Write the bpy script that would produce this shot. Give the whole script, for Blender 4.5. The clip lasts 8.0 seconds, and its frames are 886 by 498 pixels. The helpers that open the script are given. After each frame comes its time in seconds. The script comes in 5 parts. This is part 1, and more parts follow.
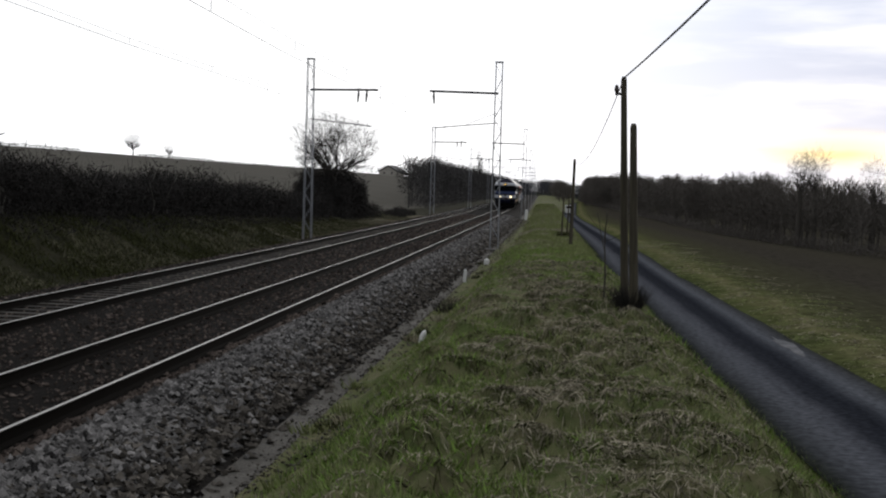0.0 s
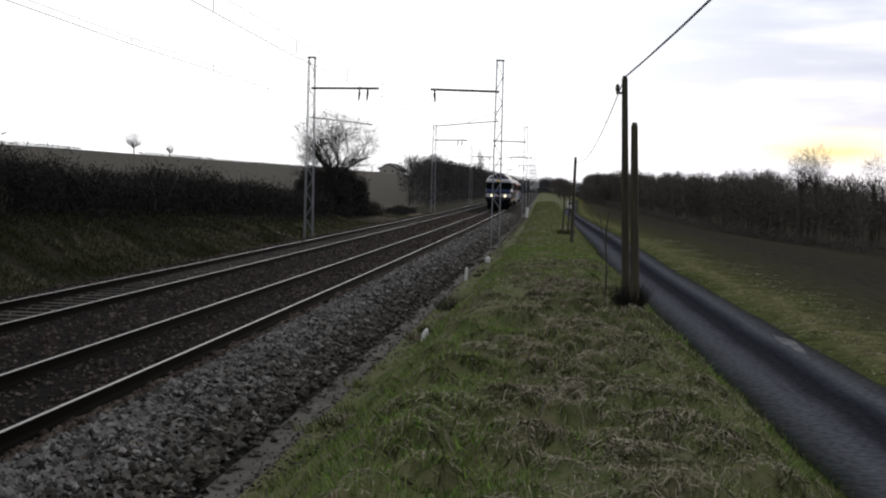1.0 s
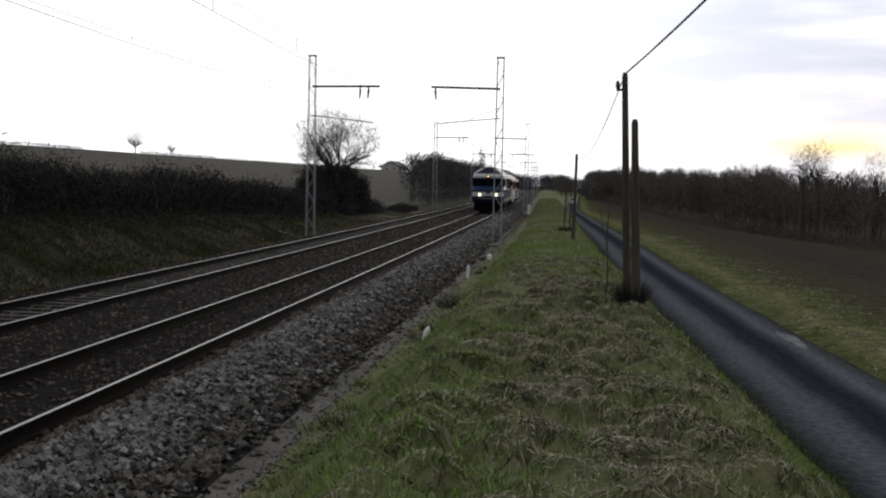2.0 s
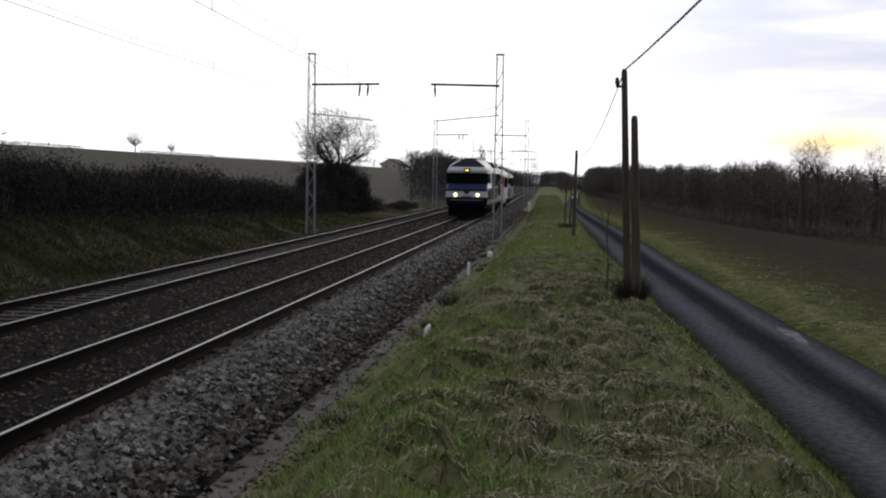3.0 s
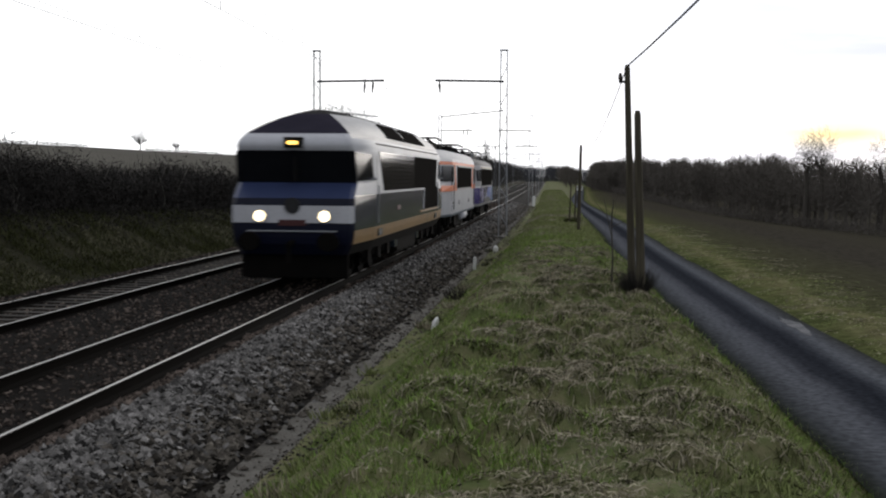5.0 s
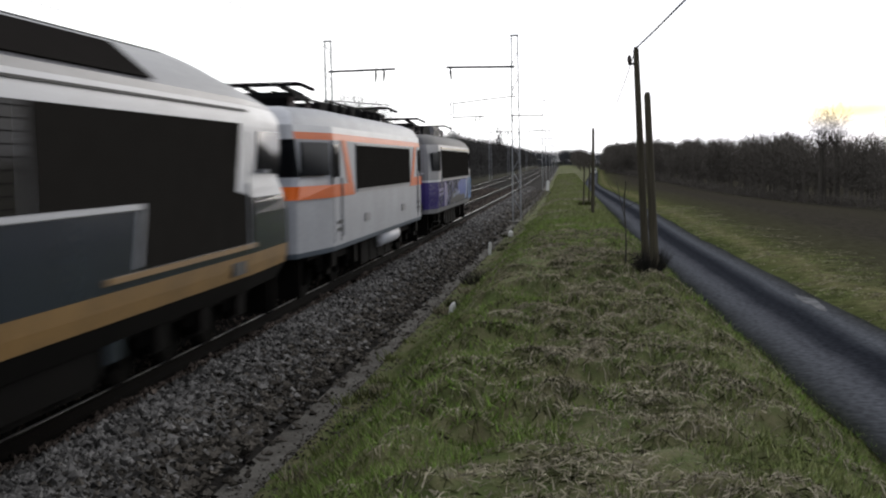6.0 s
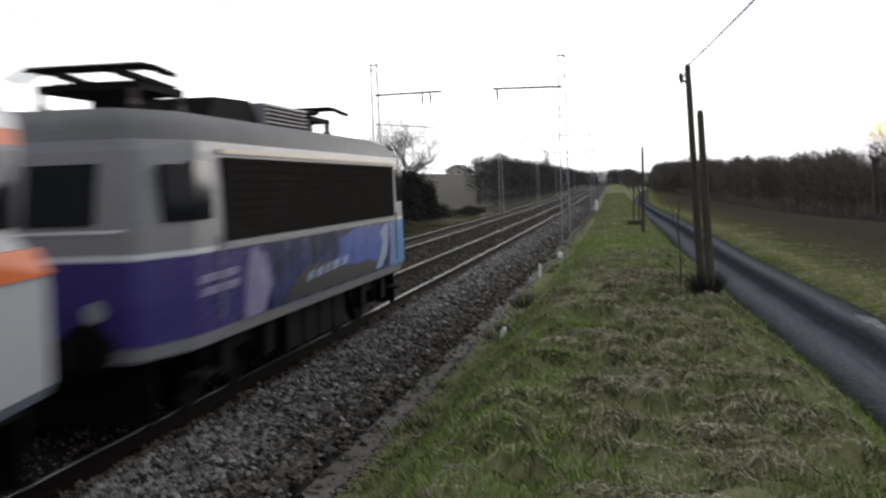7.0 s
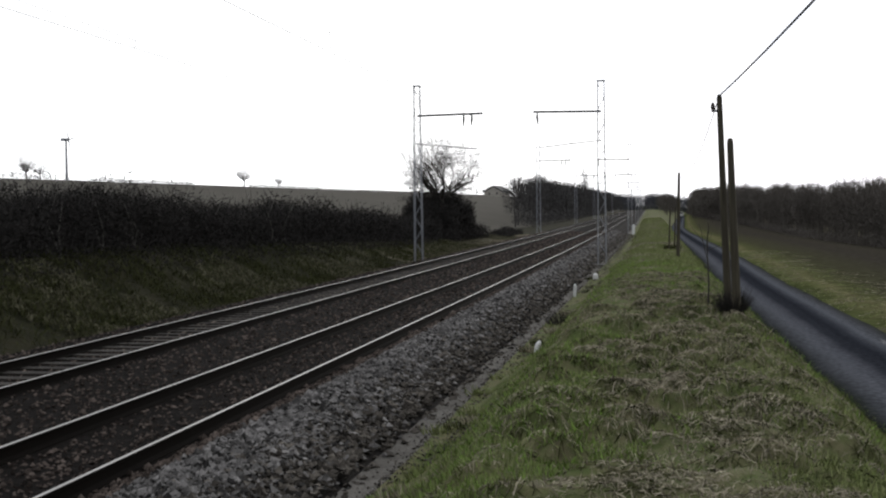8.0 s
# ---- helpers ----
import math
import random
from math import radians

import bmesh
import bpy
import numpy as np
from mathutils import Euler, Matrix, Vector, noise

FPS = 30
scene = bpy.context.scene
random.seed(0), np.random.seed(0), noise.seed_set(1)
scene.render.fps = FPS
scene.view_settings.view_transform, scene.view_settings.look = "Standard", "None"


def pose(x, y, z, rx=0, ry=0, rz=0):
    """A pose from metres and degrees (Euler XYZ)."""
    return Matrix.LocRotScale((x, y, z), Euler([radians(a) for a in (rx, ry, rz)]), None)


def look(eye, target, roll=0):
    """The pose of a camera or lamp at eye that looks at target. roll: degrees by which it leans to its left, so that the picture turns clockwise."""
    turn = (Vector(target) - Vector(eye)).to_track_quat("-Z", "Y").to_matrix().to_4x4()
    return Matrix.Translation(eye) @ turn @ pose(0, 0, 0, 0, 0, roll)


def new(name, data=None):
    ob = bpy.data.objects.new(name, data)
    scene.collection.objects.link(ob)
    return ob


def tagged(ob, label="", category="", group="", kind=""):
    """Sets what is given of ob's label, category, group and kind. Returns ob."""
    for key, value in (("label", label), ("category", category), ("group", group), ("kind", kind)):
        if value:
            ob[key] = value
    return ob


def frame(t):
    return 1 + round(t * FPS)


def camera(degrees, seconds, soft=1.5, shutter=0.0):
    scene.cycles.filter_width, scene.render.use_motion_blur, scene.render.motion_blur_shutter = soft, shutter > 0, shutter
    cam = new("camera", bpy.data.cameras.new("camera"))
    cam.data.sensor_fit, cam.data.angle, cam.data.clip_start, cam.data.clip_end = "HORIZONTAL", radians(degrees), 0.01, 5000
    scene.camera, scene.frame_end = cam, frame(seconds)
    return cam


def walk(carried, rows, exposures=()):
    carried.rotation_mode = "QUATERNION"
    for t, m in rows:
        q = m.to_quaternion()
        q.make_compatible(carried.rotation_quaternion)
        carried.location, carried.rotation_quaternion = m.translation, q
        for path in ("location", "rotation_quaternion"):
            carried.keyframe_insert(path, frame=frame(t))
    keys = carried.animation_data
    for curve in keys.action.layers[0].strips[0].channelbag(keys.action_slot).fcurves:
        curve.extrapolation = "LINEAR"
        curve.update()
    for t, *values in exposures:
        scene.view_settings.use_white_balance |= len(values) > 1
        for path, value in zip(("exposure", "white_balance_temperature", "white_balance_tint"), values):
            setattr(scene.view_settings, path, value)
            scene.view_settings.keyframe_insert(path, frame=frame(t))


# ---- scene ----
# Seconds, eye, turn to the left of the line of the track, tilt, lean.
PATH = [
    (0, -0.006, 0.513, 2.419, 5.465, -2.842, 1.648),
    (0.5, -0.011, 0.478, 2.424, 5.487, -2.897, 1.699),
    (1, -0.016, 0.427, 2.437, 5.499, -2.945, 1.529),
    (1.5, -0.003, 0.440, 2.441, 5.561, -3.003, 1.377),
    (3, -0.000, 0.425, 2.448, 5.609, -3.196, 0.878),
    (3.5, -0.003, 0.428, 2.444, 5.645, -3.262, 0.741),
    (4, -0.001, 0.418, 2.442, 5.680, -3.324, 0.563),
    (5.5, -0.001, -0.055, 2.444, 6.158, -3.558, 0.101),
    (5.8, 0.009, -0.095, 2.426, 6.409, -3.847, -0.639),
    (6, 0.026, -0.120, 2.431, 6.576, -4.001, -1.122),
    (6.5, 0.052, -0.035, 2.428, 7.775, -3.646, -2.014),
    (6.8, -0.004, 0.128, 2.429, 8.333, -3.331, -2.285),
    (7, -0.029, 0.192, 2.457, 8.830, -2.934, -2.069),
    (7.2, 0.094, -0.132, 2.434, 9.887, -2.053, -1.868),
    (7.3, 0.088, -0.243, 2.427, 10.003, -2.092, -1.785),
    (7.5, 0.057, -0.443, 2.431, 10.147, -2.109, -1.510),
    (7.7, 0.051, -0.584, 2.414, 10.311, -1.968, -1.468),
    (8, 0.072, -0.841, 2.420, 10.505, -1.935, -0.676),
]
cam = camera(39.84, 8.0, soft=2.1, shutter=0.5)


def aim(x, y, z, turn, tilt, lean):
    return pose(x, y, z, 0, 0, turn) @ pose(0, 0, 0, 90 + tilt) @ pose(0, 0, 0, 0, 0, lean)


walk(cam, [(r[0], aim(*r[1:])) for r in PATH], exposures=[(0.0, -0.12), (3.0, -0.12), (3.5, 0.0), (4.0, 0.06), (5.5, 0.2), (6.0, 0.32), (6.5, 0.45), (7.0, 0.5), (8.0, 0.28)])

# ---- light ----
world = bpy.data.worlds.new("world")
scene.world = world
world.use_nodes = True
wn, wl = world.node_tree.nodes, world.node_tree.links
wn.clear()
SUN_UP, SUN_TURN = 4.0, 14.0          # degrees over the horizon, to the right of the track's line
sky = wn.new("ShaderNodeTexSky")
sky.sky_type, sky.sun_disc = "NISHITA", False
sky.sun_elevation, sky.sun_rotation = radians(SUN_UP), radians(SUN_TURN)
sky.air_density, sky.dust_density = 1.0, 2.0
coord = wn.new("ShaderNodeTexCoord")


def w_math(op, x, y=None):
    n = wn.new("ShaderNodeMath")
    n.operation = op
    for k, v in enumerate((x, y)):
        if isinstance(v, (int, float)):
            n.inputs[k].default_value = v
        elif v is not None:
            wl.new(v, n.inputs[k])
    return n.outputs[0]


def w_range(value, a, b, c, d):
    n = wn.new("ShaderNodeMapRange")
    n.interpolation_type = "SMOOTHSTEP"
    for key, v in (("From Min", a), ("From Max", b), ("To Min", c), ("To Max", d)):
        n.inputs[key].default_value = v
    wl.new(value, n.inputs["Value"])
    return n.outputs["Result"]


def w_near(turn, up, wide, tall):
    """1 in a direction, falling to 0 at the edge of an oval round it."""
    t, u = radians(turn), radians(up)
    n = wn.new("ShaderNodeMapping")
    n.inputs["Scale"].default_value = (1 / wide, 1 / wide, 1 / tall)
    n.inputs["Location"].default_value = (-math.sin(t) * math.cos(u) / wide, -math.cos(t) * math.cos(u) / wide, -math.sin(u) / tall)
    wl.new(coord.outputs["Generated"], n.inputs["Vector"])
    m = wn.new("ShaderNodeVectorMath")
    m.operation = "LENGTH"
    wl.new(n.outputs["Vector"], m.inputs[0])
    return w_range(m.outputs["Value"], 0.0, 1.0, 1.0, 0.0)


def w_mix(a, b, f):
    n = wn.new("ShaderNodeMix")
    n.data_type = "RGBA"
    for key, v in (("A", a), ("B", b)):
        if isinstance(v, tuple):
            n.inputs[key].default_value = (*v, 1)
        else:
            wl.new(v, n.inputs[key])
    wl.new(f, n.inputs["Factor"])
    return n.outputs["Result"]


flat = wn.new("ShaderNodeMapping")
flat.inputs["Scale"].default_value = (1.0, 1.0, 7.0)
wl.new(coord.outputs["Generated"], flat.inputs["Vector"])
cloud = wn.new("ShaderNodeTexNoise")
cloud.inputs["Scale"].default_value, cloud.inputs["Detail"].default_value = 5.0, 5.0
wl.new(flat.outputs["Vector"], cloud.inputs["Vector"])
streak = w_range(cloud.outputs["Fac"], 0.38, 0.62, 0.0, 1.0)
# dusk: the cloud is brightest towards the hidden sun and dimmer overhead and behind
sunward = w_near(SUN_TURN - 12, 4.0, 1.7, 1.5)
veil = w_mix((5.2, 5.4, 5.9), (14.5, 14.6, 14.8), sunward)
thin = w_math("MULTIPLY", w_near(18.0, 7.0, 0.55, 0.26), w_math("MULTIPLY_ADD", streak, 0.5))
veil = w_mix(veil, (6.3, 7.3, 9.4), thin)
glow = w_math("MULTIPLY", w_near(12.2, 2.2, 0.09, 0.02), w_math("MULTIPLY_ADD", streak, 0.6))
veil = w_mix(veil, (13.5, 10.8, 4.0), glow)
clear = wn.new("ShaderNodeMix")
clear.data_type, clear.blend_type = "RGBA", "ADD"
clear.inputs["Factor"].default_value = 0.03
wl.new(veil, clear.inputs["A"])
wl.new(sky.outputs["Color"], clear.inputs["B"])
back = wn.new("ShaderNodeBackground")
back.inputs["Strength"].default_value = 0.1
wl.new(clear.outputs["Result"], back.inputs["Color"])
wo = wn.new("ShaderNodeOutputWorld")
wl.new(back.outputs["Background"], wo.inputs["Surface"])

sun_data = bpy.data.lights.new("sun", "SUN")
sun_data.energy, sun_data.angle, sun_data.color = 0.5, radians(25), (1.0, 0.93, 0.84)
sun = new("sun", sun_data)
sun.matrix_world = look((0, 0, 0), (-math.sin(radians(SUN_TURN)), -math.cos(radians(SUN_TURN)), -math.sin(radians(SUN_UP + 8))))


# ---- materials ----
def material(name, colour, other=None, rough=0.8, metal=0.0, spec=0.4, scale=6.0, fine=60.0, bump=0.0, mix=0.6, island=0.0, spread=0.0, stretch=(1, 1, 1), glow=0.0):
    """A surface: two colours mixed by noise at two scales, with relief and roughness that vary."""
    m = bpy.data.materials.new(name)
    m.use_nodes = True
    n, l = m.node_tree.nodes, m.node_tree.links
    b = n["Principled BSDF"]
    other = other or tuple(c * 0.75 for c in colour)
    tc = n.new("ShaderNodeTexCoord")
    mp = n.new("ShaderNodeMapping")
    mp.inputs["Scale"].default_value = stretch
    l.new(tc.outputs["Object"], mp.inputs["Vector"])
    big, small = n.new("ShaderNodeTexNoise"), n.new("ShaderNodeTexNoise")
    for node, sc in ((big, scale), (small, fine)):
        node.inputs["Scale"].default_value, node.inputs["Detail"].default_value = sc, 4.0
        l.new(mp.outputs["Vector"], node.inputs["Vector"])
    add = n.new("ShaderNodeMath")
    add.operation = "MULTIPLY_ADD"
    add.inputs[1].default_value, add.inputs[2].default_value = 0.6, -0.05
    l.new(big.outputs["Fac"], add.inputs[0])
    both = n.new("ShaderNodeMath")
    both.operation = "MULTIPLY_ADD"
    both.inputs[1].default_value = 0.5
    l.new(small.outputs["Fac"], both.inputs[0])
    l.new(add.outputs[0], both.inputs[2])
    ramp = n.new("ShaderNodeMapRange")
    ramp.inputs["From Min"].default_value, ramp.inputs["From Max"].default_value = 0.5 - 0.3 / max(mix, 0.1) * 0.5, 0.5 + 0.3 / max(mix, 0.1) * 0.5
    l.new(both.outputs[0], ramp.inputs["Value"])
    mx = n.new("ShaderNodeMix")
    mx.data_type = "RGBA"
    mx.inputs["A"].default_value, mx.inputs["B"].default_value = (*colour, 1), (*other, 1)
    l.new(ramp.outputs["Result"], mx.inputs["Factor"])
    out = mx.outputs["Result"]
    if island or spread:
        rnd = n.new("ShaderNodeNewGeometry").outputs["Random Per Island"] if island else n.new("ShaderNodeObjectInfo").outputs["Random"]
        hsv = n.new("ShaderNodeHueSaturation")
        vr = n.new("ShaderNodeMapRange")
        vr.inputs["To Min"].default_value, vr.inputs["To Max"].default_value = 1 - (island or spread), 1 + (island or spread)
        l.new(rnd, vr.inputs["Value"])
        l.new(vr.outputs["Result"], hsv.inputs["Value"])
        l.new(out, hsv.inputs["Color"])
        out = hsv.outputs["Color"]
    l.new(out, b.inputs["Base Color"])
    rr = n.new("ShaderNodeMapRange")
    rr.inputs["To Min"].default_value, rr.inputs["To Max"].default_value = max(rough - 0.1, 0.03), min(rough + 0.12, 1)
    l.new(small.outputs["Fac"], rr.inputs["Value"])
    l.new(rr.outputs["Result"], b.inputs["Roughness"])
    b.inputs["Metallic"].default_value = metal
    b.inputs["Specular IOR Level"].default_value = spec
    if bump:
        bp = n.new("ShaderNodeBump")
        bp.inputs["Strength"].default_value, bp.inputs["Distance"].default_value = 0.8, bump
        l.new(both.outputs[0], bp.inputs["Height"])
        l.new(bp.outputs["Normal"], b.inputs["Normal"])
    if glow:
        b.inputs["Emission Color"].default_value, b.inputs["Emission Strength"].default_value = (*colour, 1), glow
    return m


GRASS = material("grass", (0.08, 0.1, 0.036), (0.13, 0.122, 0.066), 0.95, spec=0.03, scale=2.2, fine=10, bump=0.1, mix=1.5)
STUBBLE = material("stubble", (0.078, 0.072, 0.058), (0.056, 0.053, 0.043), 0.97, spec=0.03, scale=0.03, fine=0.5, bump=0.05)
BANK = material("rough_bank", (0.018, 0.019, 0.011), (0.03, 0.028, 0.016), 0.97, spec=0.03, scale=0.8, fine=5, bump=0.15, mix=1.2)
# brown bed taken near black: shade in the gaps between stones is painted in
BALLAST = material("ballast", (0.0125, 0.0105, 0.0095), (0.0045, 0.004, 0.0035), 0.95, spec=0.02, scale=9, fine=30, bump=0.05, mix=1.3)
STONES = material("ballast_stone", (0.22, 0.21, 0.2), (0.03, 0.028, 0.026), 0.9, spec=0.08, scale=5, fine=50, island=0.9)
BROWNSTONES = material("rusty_ballast_stone", (0.14, 0.113, 0.096), (0.016, 0.013, 0.011), 0.9, spec=0.03, scale=8, fine=60, island=0.8)
# same under the shoulder: dark base paints the gaps between loose stones
SHOULDER = material("shaded_shoulder_ballast", (0.022, 0.02, 0.018), (0.009, 0.008, 0.0075), 0.95, spec=0.02, scale=5, fine=22, bump=0.05, mix=1.4)
GRITSTONES = material("gritty_stone", (0.125, 0.112, 0.096), (0.024, 0.021, 0.018), 0.95, spec=0.03, scale=6, fine=50, island=0.9)
GRIT = material("grit", (0.15, 0.142, 0.128), (0.075, 0.07, 0.062), 0.95, spec=0.03, scale=2, fine=26, bump=0.04, mix=1.2)
RAIL = material("rail_steel", (0.005, 0.0038, 0.003), (0.0035, 0.0028, 0.0022), 0.85, spec=0.03, scale=5, fine=50)
HEAD = material("polished_rail_head", (0.27, 0.265, 0.26), (0.19, 0.185, 0.18), 0.45, 1.0, scale=3, fine=30)
SLEEPER = material("sleeper_concrete", (0.042, 0.038, 0.033), (0.026, 0.023, 0.02), 0.9, spec=0.1, scale=4, fine=40, bump=0.006, spread=0.4)
STEEL = material("galvanised_steel", (0.3, 0.31, 0.33), (0.2, 0.205, 0.215), 0.55, 0.3, scale=3, fine=30)
DARKSTEEL = material("dark_steel", (0.035, 0.035, 0.037), (0.02, 0.02, 0.02), 0.6, 0.2, spec=0.2, scale=4, fine=30)
WIRE = material("wire", (0.3, 0.3, 0.3), None, 0.6, 0.2)
CABLE = material("cable", (0.03, 0.03, 0.03), None, 0.7)
PORCELAIN = material("porcelain", (0.05, 0.035, 0.03), None, 0.3)
CONCRETE = material("concrete", (0.12, 0.115, 0.105), (0.07, 0.066, 0.06), 0.9, scale=5, fine=40, bump=0.006)
POLEWOOD = material("pole_wood", (0.03, 0.026, 0.02), (0.095, 0.085, 0.06), 0.9, spec=0.1, scale=4, fine=30, bump=0.01, stretch=(1, 1, 0.08))
BARK = material("bark", (0.05, 0.045, 0.038), (0.085, 0.078, 0.068), 0.95, spec=0.05, scale=4, fine=30, bump=0.01)
TWIG = material("twigs", (0.058, 0.053, 0.048), (0.036, 0.033, 0.03), 0.95, spec=0.03, island=0.4)
GREYTWIG = material("grey_twigs", (0.082, 0.078, 0.075), (0.052, 0.05, 0.048), 0.95, spec=0.03, island=0.35)
WOODTWIG = material("wood_twigs", (0.13, 0.118, 0.104), (0.08, 0.072, 0.063), 0.95, spec=0.03, island=0.3)
# the bluish grey is distance haze put into the twigs' colour
HAZETWIG = material("hazed_twigs", (0.06, 0.062, 0.07), (0.045, 0.047, 0.054), 0.95, spec=0.05, island=0.3)
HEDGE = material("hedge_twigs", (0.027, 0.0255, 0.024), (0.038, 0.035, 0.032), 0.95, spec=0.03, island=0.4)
LUSH = material("lush_grass", (0.14, 0.26, 0.042), (0.19, 0.25, 0.07), 0.9, spec=0.05, island=0.5)
DRY = material("dry_grass", (0.37, 0.332, 0.252), (0.16, 0.143, 0.095), 0.95, spec=0.03, island=0.7)
BLADE = material("green_grass", (0.15, 0.205, 0.06), (0.22, 0.22, 0.11), 0.9, spec=0.05, island=0.55)
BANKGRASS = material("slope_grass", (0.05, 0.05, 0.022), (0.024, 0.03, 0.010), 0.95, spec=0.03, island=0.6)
PALESTEM = material("pale_stems", (0.15, 0.142, 0.125), (0.06, 0.057, 0.05), 0.9, spec=0.05, scale=6, fine=30)
SLOPESTRAW = material("slope_straw", (0.16, 0.15, 0.1), (0.06, 0.06, 0.035), 0.95, spec=0.03, island=0.6)
PALEWALL = material("pale_render", (0.45, 0.42, 0.36), (0.34, 0.32, 0.28), 0.9, spec=0.1, scale=0.8, fine=6)
WORN = material("worn_asphalt", (0.19, 0.19, 0.195), (0.09, 0.093, 0.1), 0.95, spec=0.0, scale=2.5, fine=20, mix=1.2)
WHITEPAINT = material("white_paint", (0.75, 0.75, 0.73), (0.6, 0.6, 0.57), 0.6, scale=8, fine=60)



def banded(name, attr, sets, wobble, scale, rough=0.95, bump=0.06, fine=7.0, gloss=0.0):
    """Cover that changes across a strip: sets are (place, colour); the borders wander by noise."""
    m = bpy.data.materials.new(name)
    m.use_nodes = True
    n, l = m.node_tree.nodes, m.node_tree.links
    bs = n["Principled BSDF"]
    at = n.new("ShaderNodeAttribute")
    at.attribute_name = attr
    tc = n.new("ShaderNodeTexCoord")
    big, small = n.new("ShaderNodeTexNoise"), n.new("ShaderNodeTexNoise")
    for node, sc in ((big, scale), (small, fine)):
        node.inputs["Scale"].default_value, node.inputs["Detail"].default_value = sc, 5.0
        l.new(tc.outputs["Object"], node.inputs["Vector"])
    mv = n.new("ShaderNodeMath")
    mv.operation = "MULTIPLY_ADD"
    mv.inputs[1].default_value = wobble
    l.new(big.outputs["Fac"], mv.inputs[0])
    l.new(at.outputs["Fac"], mv.inputs[2])
    lo, hi = sets[0][0], sets[-1][0]
    mr = n.new("ShaderNodeMapRange")
    mr.inputs["From Min"].default_value, mr.inputs["From Max"].default_value = lo + wobble * 0.5, hi + wobble * 0.5
    l.new(mv.outputs[0], mr.inputs["Value"])
    ramp = n.new("ShaderNodeValToRGB")
    ramp.color_ramp.elements[0].position, ramp.color_ramp.elements[0].color = 0.0, (*sets[0][1], 1)
    ramp.color_ramp.elements[1].position, ramp.color_ramp.elements[1].color = 1.0, (*sets[-1][1], 1)
    for p, col in sets[1:-1]:
        ramp.color_ramp.elements.new((p - lo) / (hi - lo)).color = (*col, 1)
    l.new(mr.outputs["Result"], ramp.inputs["Fac"])
    vr = n.new("ShaderNodeMapRange")
    vr.inputs["From Min"].default_value, vr.inputs["From Max"].default_value = 0.3, 0.7
    vr.inputs["To Min"].default_value, vr.inputs["To Max"].default_value = 0.65, 1.4
    l.new(small.outputs["Fac"], vr.inputs["Value"])
    hsv = n.new("ShaderNodeHueSaturation")
    l.new(ramp.outputs["Color"], hsv.inputs["Color"])
    l.new(vr.outputs["Result"], hsv.inputs["Value"])
    l.new(hsv.outputs["Color"], bs.inputs["Base Color"])
    bs.inputs["Roughness"].default_value, bs.inputs["Specular IOR Level"].default_value = rough, gloss
    bp = n.new("ShaderNodeBump")
    bp.inputs["Strength"].default_value, bp.inputs["Distance"].default_value = 0.8, bump
    l.new(small.outputs["Fac"], bp.inputs["Height"])
    l.new(bp.outputs["Normal"], bs.inputs["Normal"])
    return m


LANESIDE = banded("lane_side", "lane", [(1.0, (0.045, 0.055, 0.022)), (1.7, (0.075, 0.082, 0.034)), (2.4, (0.115, 0.108, 0.056)), (3.0, (0.07, 0.074, 0.033)), (4.4, (0.05, 0.049, 0.029)), (9.0, (0.04, 0.036, 0.029)), (24.0, (0.044, 0.04, 0.03))], 2.6, 0.33, fine=2.6, bump=0.12)
TARMAC = banded("asphalt", "lane", [(-1.3, (0.026, 0.029, 0.024)), (-1.1, (0.047, 0.05, 0.055)), (-0.72, (0.08, 0.084, 0.095)), (-0.42, (0.06, 0.063, 0.073)), (-0.2, (0.025, 0.027, 0.033)), (0.15, (0.018, 0.02, 0.025)), (0.36, (0.032, 0.035, 0.042)), (0.7, (0.082, 0.087, 0.098)), (1.05, (0.048, 0.05, 0.054)), (1.3, (0.028, 0.03, 0.024))], 0.34, 0.5, 0.9, 0.0015, 9.0)


def store(ob, name, values):
    ob.data.attributes.new(name, "FLOAT", "POINT").data.foreach_set("value", [float(v) for v in values])


